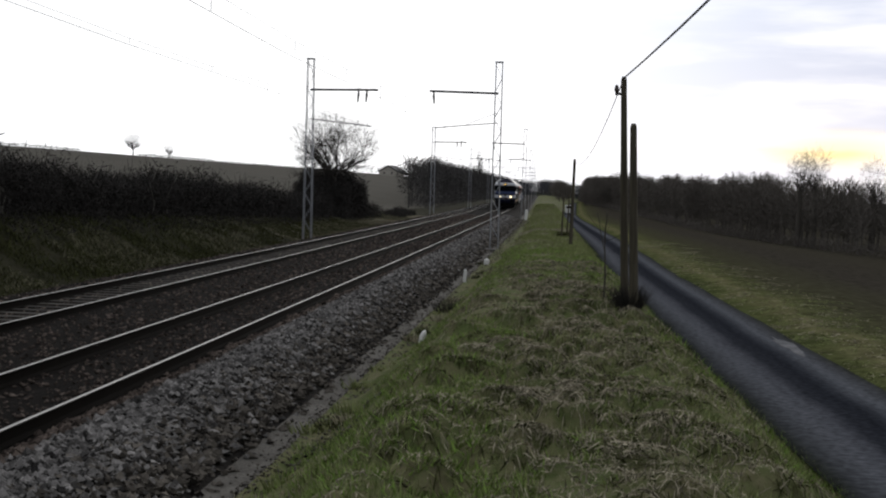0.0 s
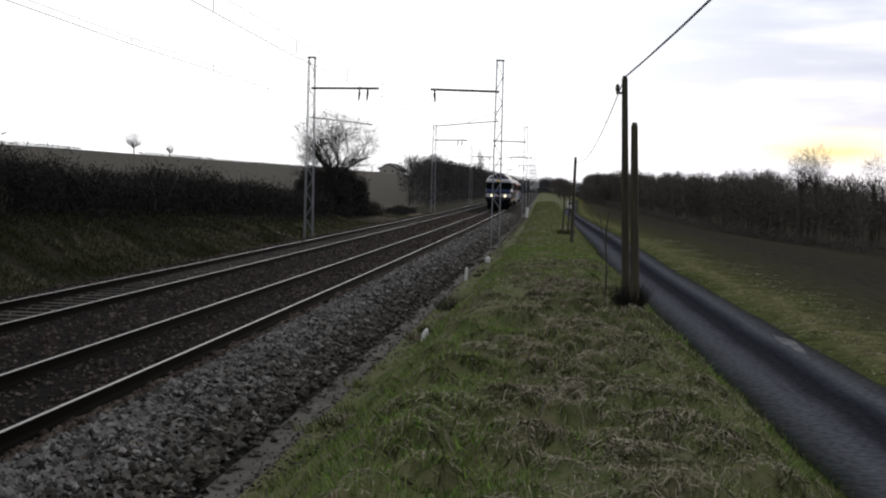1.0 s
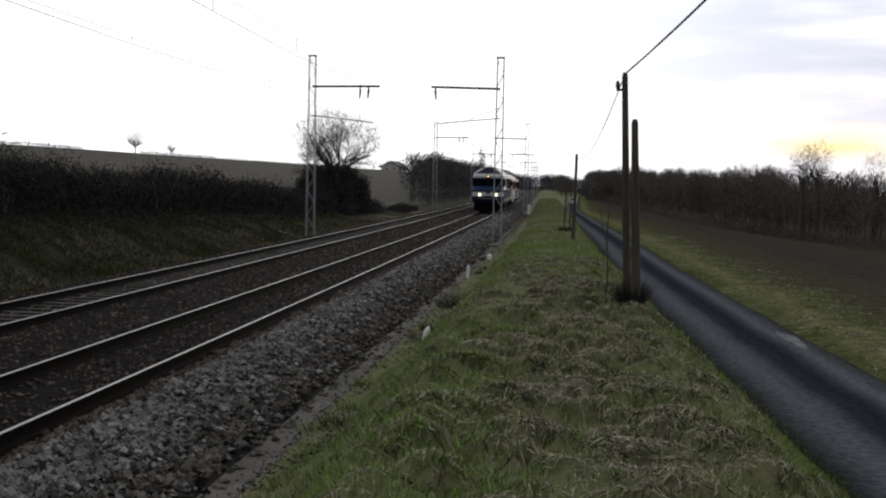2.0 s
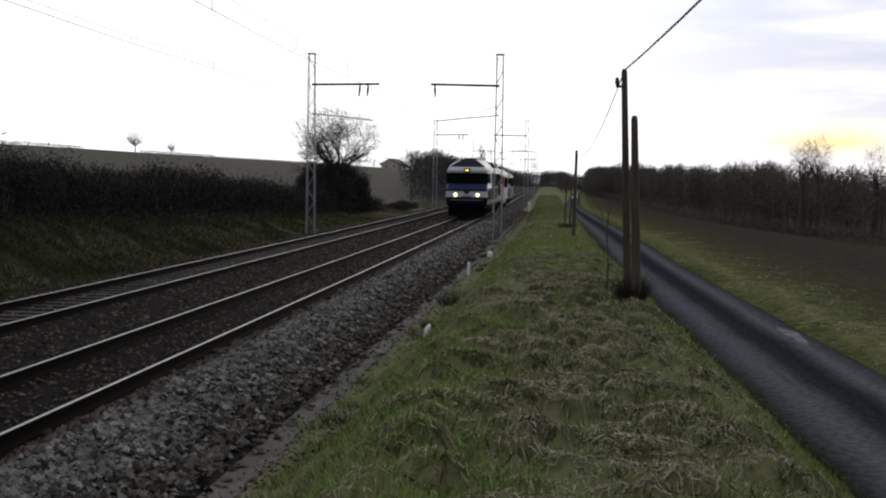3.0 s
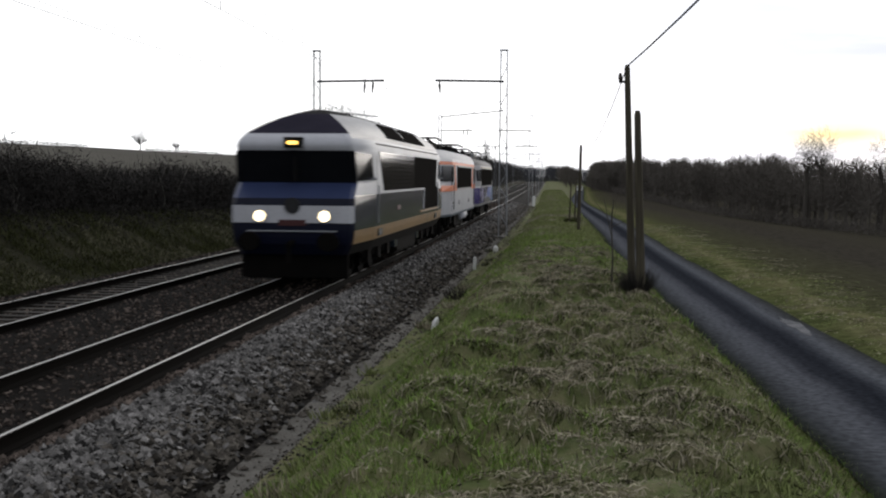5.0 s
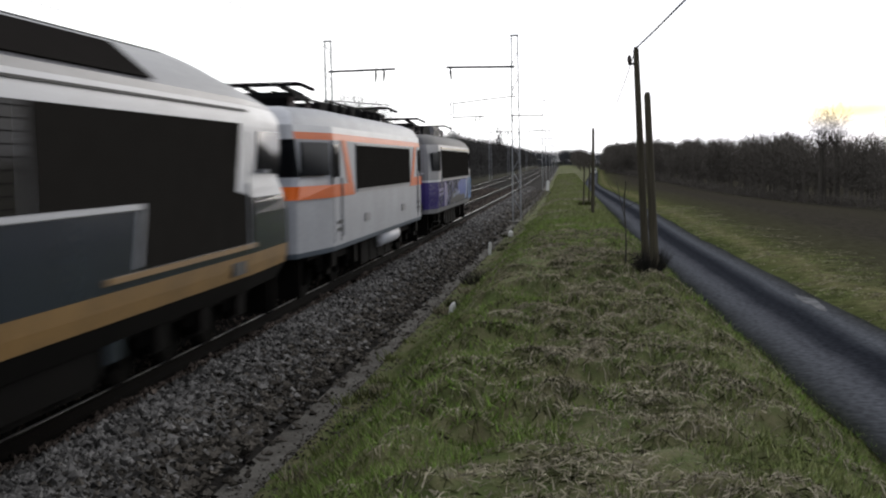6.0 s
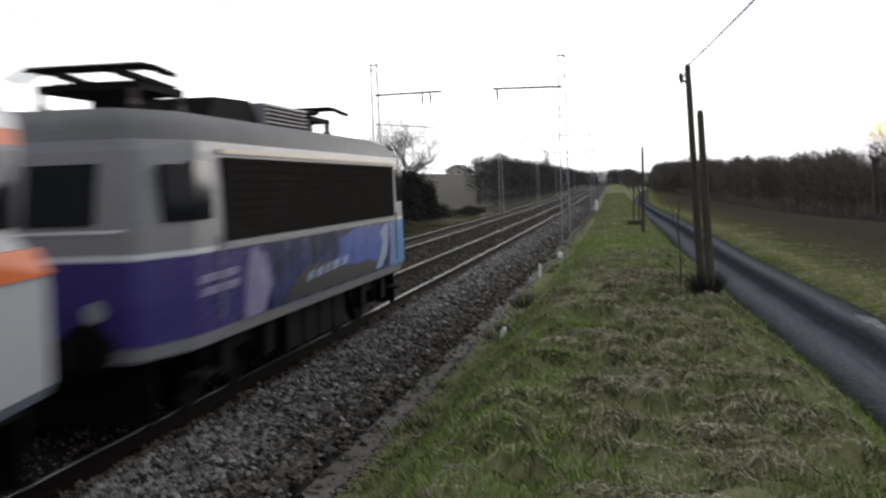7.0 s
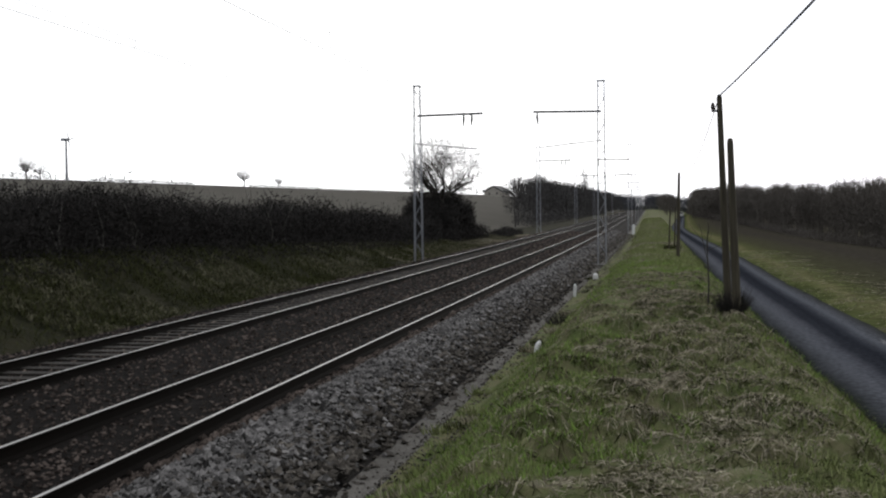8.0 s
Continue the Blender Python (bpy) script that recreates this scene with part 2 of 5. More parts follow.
# ---- mesh building ----
class Shape:
    """Gathers vertices and faces of one mesh."""

    def __init__(self):
        self.v, self.f = [], []

    def add(self, verts, faces):
        k = len(self.v)
        self.v.extend(tuple(p) for p in verts)
        self.f.extend(tuple(k + i for i in f) for f in faces)
        return self

    def box(self, a, b):
        (x0, y0, z0), (x1, y1, z1) = a, b
        return self.add([(x0, y0, z0), (x1, y0, z0), (x1, y1, z0), (x0, y1, z0), (x0, y0, z1), (x1, y0, z1), (x1, y1, z1), (x0, y1, z1)],
                        [(0, 3, 2, 1), (4, 5, 6, 7), (0, 1, 5, 4), (1, 2, 6, 5), (2, 3, 7, 6), (3, 0, 4, 7)])

    def tube(self, points, radii, n=6):
        """A tapered tube along points."""
        points = [Vector(p) for p in points]
        if not hasattr(radii, "__len__"):
            radii = [radii] * len(points)
        ring, k = [], len(points)
        for i, p in enumerate(points):
            d = (points[min(i + 1, k - 1)] - points[max(i - 1, 0)]).normalized()
            a = d.cross(Vector((0, 0, 1)) if abs(d.z) < 0.9 else Vector((0, 1, 0))).normalized()
            b = d.cross(a)
            ring += [p + radii[i] * (math.cos(2 * math.pi * j / n) * a + math.sin(2 * math.pi * j / n) * b) for j in range(n)]
        faces = [(i * n + j, i * n + (j + 1) % n, (i + 1) * n + (j + 1) % n, (i + 1) * n + j) for i in range(k - 1) for j in range(n)]
        faces += [tuple(range(n - 1, -1, -1)), tuple(range((k - 1) * n, k * n))]
        return self.add(ring, faces)

    def prism(self, outline, x0, x1):
        """An outline of (y, z) drawn out from x0 to x1."""
        n = len(outline)
        verts = [(x0, y, z) for y, z in outline] + [(x1, y, z) for y, z in outline]
        return self.add(verts, [tuple(range(n)), tuple(range(2 * n - 1, n - 1, -1))] + [(i, n + i, n + (i + 1) % n, (i + 1) % n) for i in range(n)])

    def mesh(self, name, mat):
        me = bpy.data.meshes.new(name)
        me.from_pydata(self.v, [], self.f)
        for m in mat if isinstance(mat, (list, tuple)) else [mat]:
            me.materials.append(m)
        bm = bmesh.new()
        bm.from_mesh(me)
        if len(bm.faces) < 20000:
            bmesh.ops.recalc_face_normals(bm, faces=bm.faces)
        bm.to_mesh(me)
        bm.free()
        me.update()
        return me


def part(name, shape, mat, parent=None, label="", smooth=False):
    ob = new(name, shape.mesh(name, mat) if isinstance(shape, Shape) else shape)
    if smooth:
        for p in ob.data.polygons:
            p.use_smooth = True
    if parent:
        ob.parent = parent
    if label:
        ob["label"] = label
    return ob


def thing(name, label, category, m=None, group="", kind=""):
    ob = new(name)
    ob.empty_display_size = 0.3
    if m is not None:
        ob.matrix_basis = m
    return tagged(ob, label, category, group, kind)


# ---- the line of the track ----
BEND = 18800.0                     # twice the radius of the curve to the left


def dev(y):
    y = np.maximum(y, 0)
    return np.where(y < 155, y * y / BEND, 155 * 155 / BEND + (y - 155) * 310 / BEND)


def along(u, y, z=0.0):
    """A place by its offset from the line, its way along it and its height."""
    return (float(u - dev(y)), float(y), float(z))


NEAR, FAR = -5.99, -9.79           # middle of the two tracks
ROAD_Y = [-60, 14, 28, 50, 114, 170, 240, 350, 460, 600, 900]
ROAD_U = [6.2, 4.4, 3.95, 3.45, 3.0, 3.3, 4.3, 7.5, 10.6, 16, 30]


def road_mid(y):
    return np.interp(y, ROAD_Y, ROAD_U)


def smooth(a, b, t):
    s = np.clip((t - a) / (b - a), 0, 1)
    return s * s * (3 - 2 * s)


def height(u, y):
    """The ground's height at an offset u and a way y along the line."""
    u, y = np.asarray(u, float), np.asarray(y, float)
    crest = np.interp(y, [-60, 10, 25, 52, 90, 200], [0.85, 0.8, 0.62, 0.25, 0.05, -0.1])
    mid = road_mid(y)
    bank = -0.38 + (crest + 0.38) * smooth(-2.7, -0.9, u)
    lane = -0.7 - 1.3 * smooth(60, 260, y)
    part_way = np.clip((u - 0.9) / (np.maximum(mid - 1.45, 1.4) - 0.9), 0, 1)
    right = crest + (lane - 0.06 - crest) * (0.55 * smooth(0.0, 1.0, part_way) + 0.45 * part_way ** 2)
    right = right - 0.18 * np.exp(-((u - mid + 1.62) / 0.2) ** 2)
    field = lane - 0.06 + 0.1 * smooth(mid + 1.3, mid + 2.2, u) - 2.8 * smooth(mid + 3, mid + 34, u)
    z = np.where(u < 0, bank, np.where(u < mid - 1.3, right, field))
    z = np.where((u > -13.2) & (u < -2.8), -0.85, z)
    ridge = 7.0 + 0.0038 * np.clip(y, 0, 700)
    rise = np.interp(y, [20, 39, 52, 68, 90, 130], [1.85, 1.75, 1.45, 1.1, 0.65, 0.6])
    left = -0.6 + rise * smooth(-13.2, -18.0, u) + (ridge + 0.6 - rise) * np.clip((-u - 22) / 73, 0, 1) ** 0.8 - 9 * smooth(-100, -190, u) + 3 * smooth(-190, -500, u)
    return np.where(u <= -13.2, left, z)


def build_relief():
    """Tussocks and hollows of the grass bank as a grid of heights, and the tussocks themselves."""
    rng = np.random.default_rng(17)
    gu, gy = np.arange(-3.2, 3.21, 0.05), np.arange(4.0, 44.01, 0.05)
    U, Y = np.meshgrid(gu, gy)
    Z = np.zeros(U.shape)
    for size, tall in ((14, 0.045), (5, 0.022)):
        a = rng.normal(size=U.shape)
        for axis in (0, 1):
            for k in range(3):
                a = sum(np.roll(a, j, axis) for j in range(-size // 2, size // 2 + 1)) / (size + 1)
        Z += tall * np.clip(a / a.std(), -1.5, 2.0)
    spots = []
    while len(spots) < 430:
        y, u = 5.2 + 27 * rng.random() ** 1.15, rng.normal(0.15, 0.85)
        if not -1.9 < u < min(1.8, float(road_mid(y)) - 1.9):
            continue
        ru, ry, h = rng.uniform(0.1, 0.34), rng.uniform(0.08, 0.2), rng.uniform(0.05, 0.16)
        lean = rng.uniform(-0.5, 0.3)
        spots.append((u, y, ru, ry, h))
        i, j = int((y - 4.0) / 0.05), int((u + 3.2) / 0.05)
        w = (slice(max(i - 10, 0), i + 11), slice(max(j - 10, 0), j + 11))
        d = ((U[w] - u) / ru) ** 2 + ((Y[w] - y - lean * (U[w] - u)) / ry) ** 2
        Z[w] = np.maximum(Z[w], np.where(d < 1, h * np.clip(1 - d, 0, 1) ** 0.6, -1))
    fade = smooth(-2.9, -2.2, U) * (1 - smooth(1.7, 2.4, U)) * (1 - smooth(34, 43, Y)) * smooth(4.0, 4.6, Y)
    return np.clip(Z, -0.12, 0.26) * fade, spots


RELIEF, TUSSOCKS = build_relief()


def relief(u, y):
    u, y = np.asarray(u, float), np.asarray(y, float)
    a, b = np.clip((u + 3.2) / 0.05, 0, RELIEF.shape[1] - 1.001), np.clip((y - 4.0) / 0.05, 0, RELIEF.shape[0] - 1.001)
    i, j = b.astype(int), a.astype(int)
    p, q = b - i, a - j
    return (RELIEF[i, j] * (1 - q) + RELIEF[i, j + 1] * q) * (1 - p) + (RELIEF[i + 1, j] * (1 - q) + RELIEF[i + 1, j + 1] * q) * p


def surface(u, y):
    """The ground with its tussocks."""
    return height(u, y) + relief(u, y)


def build_ground():
    us = np.unique(np.concatenate([[-900, -500, -300, -190, -150, -120, -105, -97, -93], np.arange(-90, -22, 4), np.arange(-22, -13, 0.8), [-13.2, -12.6, -8, -4, -3.0],
                                   np.arange(-2.8, 2.8, 0.08), np.arange(2.8, 9, 0.2), np.arange(9, 40, 2.0), [45, 60, 90, 150, 300, 600, 900]]))
    ys = np.unique(np.concatenate([np.arange(-60, 4, 4), np.arange(4, 24, 0.1), np.arange(24, 40, 0.3), np.arange(40, 80, 1.0), np.arange(80, 200, 4), np.arange(200, 600, 20), [700, 900, 1200, 1600, 2200, 3000]]))
    U, Y = np.meshgrid(us, ys)
    Z = surface(U, Y)
    lump = np.array([0.6 * noise.noise((float(a) * 1.3, float(b) * 1.1, 1.3)) + 0.8 * noise.noise((float(a) * 2.9, float(b) * 2.3, 4.0)) for a, b in zip(U.ravel(), Y.ravel())]).reshape(U.shape)
    away = np.clip(np.abs(U - road_mid(Y)) - 1.5, 0, 1)
    edge = np.exp(-((U + 2.5) / 0.5) ** 2)
    Z = Z + lump * (0.03 + 0.08 * edge) * away * ((U > -2.5) & (U < 9)) + lump * 0.15 * (U < -14)
    X = U - dev(Y)
    n = len(us)
    faces = [(j * n + i, j * n + i + 1, (j + 1) * n + i + 1, (j + 1) * n + i) for j in range(len(ys) - 1) for i in range(n - 1)]
    s = Shape()
    s.v, s.f = list(zip(X.ravel().tolist(), Y.ravel().tolist(), Z.ravel().tolist())), faces
    ob = part("ground", s, [GRASS, LANESIDE, STUBBLE, BANK], smooth=True)
    store(ob, "lane", (U - road_mid(Y)).ravel())
    mids = [(us[i] + us[i + 1]) / 2 for i in range(n - 1)]
    slot = []
    for j in range(len(ys) - 1):
        yy = (ys[j] + ys[j + 1]) / 2
        rm = float(road_mid(yy))
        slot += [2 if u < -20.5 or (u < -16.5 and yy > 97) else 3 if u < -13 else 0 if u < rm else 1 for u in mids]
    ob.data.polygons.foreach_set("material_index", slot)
    return tagged(ob, "winter grass bank, ploughed fields and stubble hill", "ground", kind="structure")


build_ground()


def sweep(name, profile, ys, mat, label, mats_of=None):
    """A strip whose cross-section (offset, height) follows the line."""
    s, k = Shape(), len(profile)
    for y in ys:
        s.v += [along(u, y, z) for u, z in profile]
    s.f = [(j * k + i, j * k + i + 1, (j + 1) * k + i + 1, (j + 1) * k + i) for j in range(len(ys) - 1) for i in range(k - 1)]
    ob = part(name, s, mat)
    if mats_of:
        ob.data.polygons.foreach_set("material_index", [mats_of[i] for j in range(len(ys) - 1) for i in range(k - 1)])
    return tagged(ob, label, name.replace("_", " "), kind="structure")


TRACK_Y = [-60 + 2.0 * i for i in range(60)] + [60 + 5.0 * i for i in range(40)] + [260 + 20 * i for i in range(25)]
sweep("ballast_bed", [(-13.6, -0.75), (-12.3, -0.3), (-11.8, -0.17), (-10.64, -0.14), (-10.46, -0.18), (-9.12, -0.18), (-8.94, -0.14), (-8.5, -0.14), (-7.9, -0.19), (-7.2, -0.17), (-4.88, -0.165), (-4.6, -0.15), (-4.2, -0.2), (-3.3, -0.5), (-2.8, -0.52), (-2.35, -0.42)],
      TRACK_Y, [BALLAST, GRIT, SHOULDER], "crushed-stone ballast bed under two tracks, darkened as the shade between stones", [1, 0, 0, 0, 0, 0, 0, 0, 0, 0, 2, 2, 2, 1, 1])


def build_road():
    s = Shape()
    ys = [-60 + 2.0 * i for i in range(80)] + [100 + 5.0 * i for i in range(80)]
    prof = [(-1.32, -0.05), (-1.25, 0.0), (-0.95, 0.02), (-0.45, 0.035), (0.0, 0.04), (0.35, 0.035), (0.9, 0.02), (1.25, 0.0), (1.32, -0.05)]
    k = len(prof)
    for y in ys:
        m, z = float(road_mid(y)), -0.7 - 1.3 * float(smooth(60, 260, y))
        s.v += [along(m + a + 0.12 * noise.noise((y * 0.7, a, 2)) * (abs(a) > 1.2), y, z + b) for a, b in prof]
    s.f = [(j * k + i, j * k + i + 1, (j + 1) * k + i + 1, (j + 1) * k + i) for j in range(len(ys) - 1) for i in range(k - 1)]
    ob = part("road", s, TARMAC, smooth=True)
    store(ob, "lane", [p[0] for y in ys for p in prof])
    tagged(ob, "narrow asphalt lane with paler worn wheel tracks", "road", kind="structure")


build_road()


def build_worn_patch(y0, off, long, wide):
    """A pale worn place on the lane, with a ragged outline."""
    s, n = Shape(), 22
    mid = float(road_mid(y0)) + off
    top = []
    for i in range(n):
        a = 2 * math.pi * i / n
        k = 1 + 0.8 * noise.noise((math.cos(a) * 2.2, math.sin(a) * 2.2, y0))
        top.append((mid + math.cos(a) * wide * k, y0 + math.sin(a) * long * k))
    lift = lambda u, y, d: -0.7 - 1.3 * float(smooth(60, 260, y)) + 0.04 - 0.032 * abs(u - float(road_mid(y))) + d
    s.add([along(u, y, lift(u, y, 0.012)) for u, y in top] + [along(u, y, lift(u, y, -0.02)) for u, y in top], [tuple(range(n))] + [(i, n + i, n + (i + 1) % n, (i + 1) % n) for i in range(n)])
    ob = part("worn_patch", s, WORN)
    tagged(ob, "pale worn gravelly patch on the asphalt lane's edge", "road patch", kind="structure")


build_worn_patch(26.6, 0.88, 1.5, 0.15)


# ---- tracks ----
def build_track(mid, label):
    t = thing("railway_track", label, "railway track", group="tracks", kind="structure")
    for side in (-0.75, 0.75):
        s, h = Shape(), Shape()
        web = [(-0.07, -0.17), (-0.07, -0.155), (-0.012, -0.13), (-0.012, -0.045), (-0.036, -0.03), (-0.036, -0.004), (0.036, -0.004), (0.036, -0.03), (0.012, -0.045), (0.012, -0.13), (0.07, -0.155), (0.07, -0.17)]
        top = [(-0.021, -0.004), (-0.017, 0.0), (0.017, 0.0), (0.021, -0.004)]
        for shape, prof in ((s, web), (h, top)):
            k = len(prof)
            for y in TRACK_Y:
                shape.v += [along(mid + side + a, y, b) for a, b in prof]
            shape.f = [(j * k + i, j * k + i + 1, (j + 1) * k + i + 1, (j + 1) * k + i) for j in range(len(TRACK_Y) - 1) for i in range(k - 1)]
        r = part("rail", s, RAIL, t)
        part("rail_head", h, HEAD, r, "bright polished running surface")
    one = Shape().box((-1.25, -0.13, -0.36), (1.25, 0.13, -0.15 if mid == FAR else -0.172)).mesh("sleeper", SLEEPER)
    for i in range(300):
        y = -14 + i * 0.6
        ob = new("sleeper", one)
        ob.parent = t
        ob.matrix_basis = pose(*along(mid, y), 0, 0, math.degrees(min(max(y, 0), 155) / 9400))
    return t


build_track(NEAR, "straight railway track with polished rails on stone ballast")
build_track(FAR, "second railway track with visible sleepers in dark ballast")


# ---- catenary ----
def build_mast(side, m):
    """A lattice mast with its arm over the track; the arm reaches towards -side."""
    t = thing("catenary_mast", "galvanised lattice catenary mast with a cross arm", "catenary mast", m, "catenary masts")
    w, d, top = 0.2, 0.15, 8.45
    for x in (-w, w):
        s = Shape()
        for y in (-d, d):
            s.tube([(x, y, -0.9), (x * 0.75, y, top)], 0.021, 4)
        part("post", s, STEEL, t)
    s = Shape()
    n = 13
    for y in (-d, d):
        for i in range(n):
            z0, z1 = 0.1 + (top - 0.2) * i / n, 0.1 + (top - 0.2) * (i + 1) / n
            a, b = (-1, 1) if i % 2 else (1, -1)
            s.tube([(a * w * (1 - 0.25 * z0 / top), y, z0), (b * w * (1 - 0.25 * z1 / top), y, z1)], 0.010, 4)
    part("lattice", s, STEEL, t)
    part("cap", Shape().box((-w, -d, top), (w, d, top + 0.06)), STEEL, t)
    part("footing", Shape().box((-0.4, -0.4, -1.2), (0.4, 0.4, -0.42)), CONCRETE, t, "weathered concrete footing")
    k = -side
    arm = part("arm", Shape().tube([(0, 0, 7.0), (k * 3.3, 0, 7.05)], 0.06, 6), DARKSTEEL, t)
    for x in ((2.75, 2.35) if side < 0 else (3.1,)):
        part("insulator", Shape().tube([(k * x, 0, 7.0), (k * x, 0, 6.8), (k * (x - 0.03), 0, 6.45)], [0.03, 0.06, 0.03], 6), DARKSTEEL, arm)
    reg = part("registration_arm", Shape().tube([(0, 0, 5.6), (k * 1.6, 0, 5.45), (k * 3.0, 0, 5.3)], 0.024, 5), DARKSTEEL, t)
    part("stay", Shape().tube([(0, 0, 6.1), (k * 1.5, 0, 5.5)], 0.012, 4), STEEL, reg)
    return t


MAST_Y = [-4, 59, 122, 185, 248, 311, 374]
for y in MAST_Y:
    for u, side in ((-2.97, 1), (-12.07, -1)):
        build_mast(side, pose(*along(u, y), 0, 0, min(max(y, 0), 155) / 164))


def build_wires(mid, low, label):
    t = thing("overhead_line", label, "overhead wire", group="overhead wires")
    for a, b in zip(MAST_Y[:-1], MAST_Y[1:]):
        part("contact_wire", Shape().tube([along(mid + (0.15 if i % 2 else -0.15), y, low) for i, y in enumerate(np.linspace(a, b, 5))], 0.007, 4), WIRE, t)
        part("carrier_wire", Shape().tube([along(mid, a + (b - a) * f, 6.45 - 3.4 * f * (1 - f)) for f in np.linspace(0, 1, 13)], 0.005, 4), WIRE, t)
    for a, b in zip(MAST_Y[:3], MAST_Y[1:4]):
        for f in np.linspace(0.08, 0.92, 9):
            y = a + (b - a) * f
            part("dropper", Shape().tube([along(mid, y, low), along(mid, y, 6.45 - 3.4 * f * (1 - f))], 0.007, 4), WIRE, t)


build_wires(NEAR, 5.3, "thin overhead contact and carrier wires with droppers")
build_wires(FAR, 5.5, "overhead contact and carrier wires over the second track")


# ---- poles and small things by the line ----
def ground_at(u, y):
    return float(height(u, y))


def build_pole(u, y, top, lean, r, label, m_name="telephone_pole"):
    z = ground_at(u, y)
    t = thing(m_name, label, "telephone pole", pose(*along(u, y, z)), "telephone poles")
    h = top - z
    part("shaft", Shape().tube([(0, 0, -0.5), (0, 0, 0.2), (lean * 0.5, 0, h * 0.5), (lean, 0, h - 0.06), (lean, 0, h)], [r, r, r * 0.9, r * 0.72, r * 0.5], 10), POLEWOOD, t, smooth=True)
    return t


def twig_cloud(s, rng, count, centre, size, length, width, up=0.5):
    """Many thin twigs in an uneven ellipsoid; each is one slim triangle pair."""
    c = np.array(centre)
    d = rng.normal(size=(count, 3))
    d /= np.linalg.norm(d, axis=1)[:, None]
    rad = rng.random(count) ** 0.45
    p = c + d * rad[:, None] * np.array(size)
    way = d * 0.7 + rng.normal(size=(count, 3)) * 0.5
    way[:, 2] += up
    way /= np.linalg.norm(way, axis=1)[:, None]
    ln = length * (0.5 + rng.random(count))
    sd = np.cross(way, rng.normal(size=(count, 3)))
    sd /= np.linalg.norm(sd, axis=1)[:, None] + 1e-9
    w = width * (0.5 + rng.random(count))
    k = len(s.v)
    a, b, e = p - sd * w[:, None], p + sd * w[:, None], p + way * ln[:, None]
    s.v += [tuple(q) for row in np.stack([a, b, e], 1).tolist() for q in row]
    s.f += [(k + 3 * i, k + 3 * i + 1, k + 3 * i + 2) for i in range(count)]


def limb(s, rng, p, d, length, r, depth, split=3, thin=0.55):
    """A branch with its forks."""
    pts, rad, q, way = [p], [r], Vector(p), Vector(d).normalized()
    steps = 4
    for i in range(steps):
        way = (way + Vector(rng.normal(size=3)) * 0.13 + Vector((0, 0, 0.05))).normalized()
        q = q + way * length / steps
        pts.append(q.copy())
        rad.append(r * (1 - (1 - thin) * (i + 1) / steps))
    s.tube(pts, rad, 5 if depth > 2 else 3)
    if depth == 0:
        return
    for i in range(split + (depth > 1)):
        k = rng.integers(1, steps + 1)
        side = Vector(rng.normal(size=3)).normalized()
        nd = (way + side * rng.uniform(0.5, 1.1)).normalized()
        limb(s, rng, pts[k], nd, length * rng.uniform(0.55, 0.8), rad[k] * 0.65, depth - 1, split, thin)


def build_tree(u, y, h, label, seed, depth=4, mid=0.66, wide=0.42, tall=0.34, out=0.9, fork=0.28, twigs=420, reach=0.38, girth=0.012):
    rng = np.random.default_rng(seed)
    z = ground_at(u, y)
    t = thing("bare_tree", label, "tree", pose(*along(u, y, z - 0.1)), "trees")
    s, c = Shape(), Shape()
    fork = h * fork
    s.tube([(0, 0, -0.3), (0.05, 0, fork * 0.5), (0.0, 0.05, fork)], [h * 0.03, h * 0.025, h * 0.022], 8)
    part("trunk", s, BARK, t)
    for i in range(7):
        a = i * math.pi / 3.5 + rng.uniform(-0.3, 0.3)
        limb(c, rng, Vector((0, 0.05, fork * rng.uniform(0.8, 1.0))), (math.cos(a) * out, math.sin(a) * out, rng.uniform(0.5, 1.3)), h * reach, h * girth, depth, 3)
    twig_cloud(c, rng, int(twigs * h), (0, 0, h * mid), (h * wide, h * wide, h * tall), h * 0.08, h * 0.0011, 0.4)
    part("crown", c, TWIG, t)
    return t


def scatter_wood(name, label, places, mat, seed, dense=170):
    """A far stand of bare trees or bushes: (u, y, height, width)."""
    rng = np.random.default_rng(seed)
    s = Shape()
    for u, y, h, w in places:
        x0, y0, z0 = along(u, y, ground_at(u, y))
        s.tube([(x0, y0, z0 - 0.3), (x0 + rng.uniform(-0.3, 0.3), y0, z0 + h * 0.85)], [h * 0.016 + 0.03, 0.02], 3)
        for i in range(9):
            a, k = rng.uniform(0, 6.28), rng.uniform(0.25, 0.8)
            s.tube([(x0, y0, z0 + h * k), (x0 + math.cos(a) * w * 0.4, y0 + math.sin(a) * w * 0.4, z0 + h * min(k + 0.28, 0.98))], [0.06, 0.015], 3)
        twig_cloud(s, rng, dense, (x0, y0, z0 + h * 0.56), (w * 0.55, w * 0.55, h * 0.42), h * 0.075, 0.018 + h * 0.001 + y * 0.00004, 0.55)
    ob = part(name, s, mat)
    return tagged(ob, label, "trees", kind="stuff")


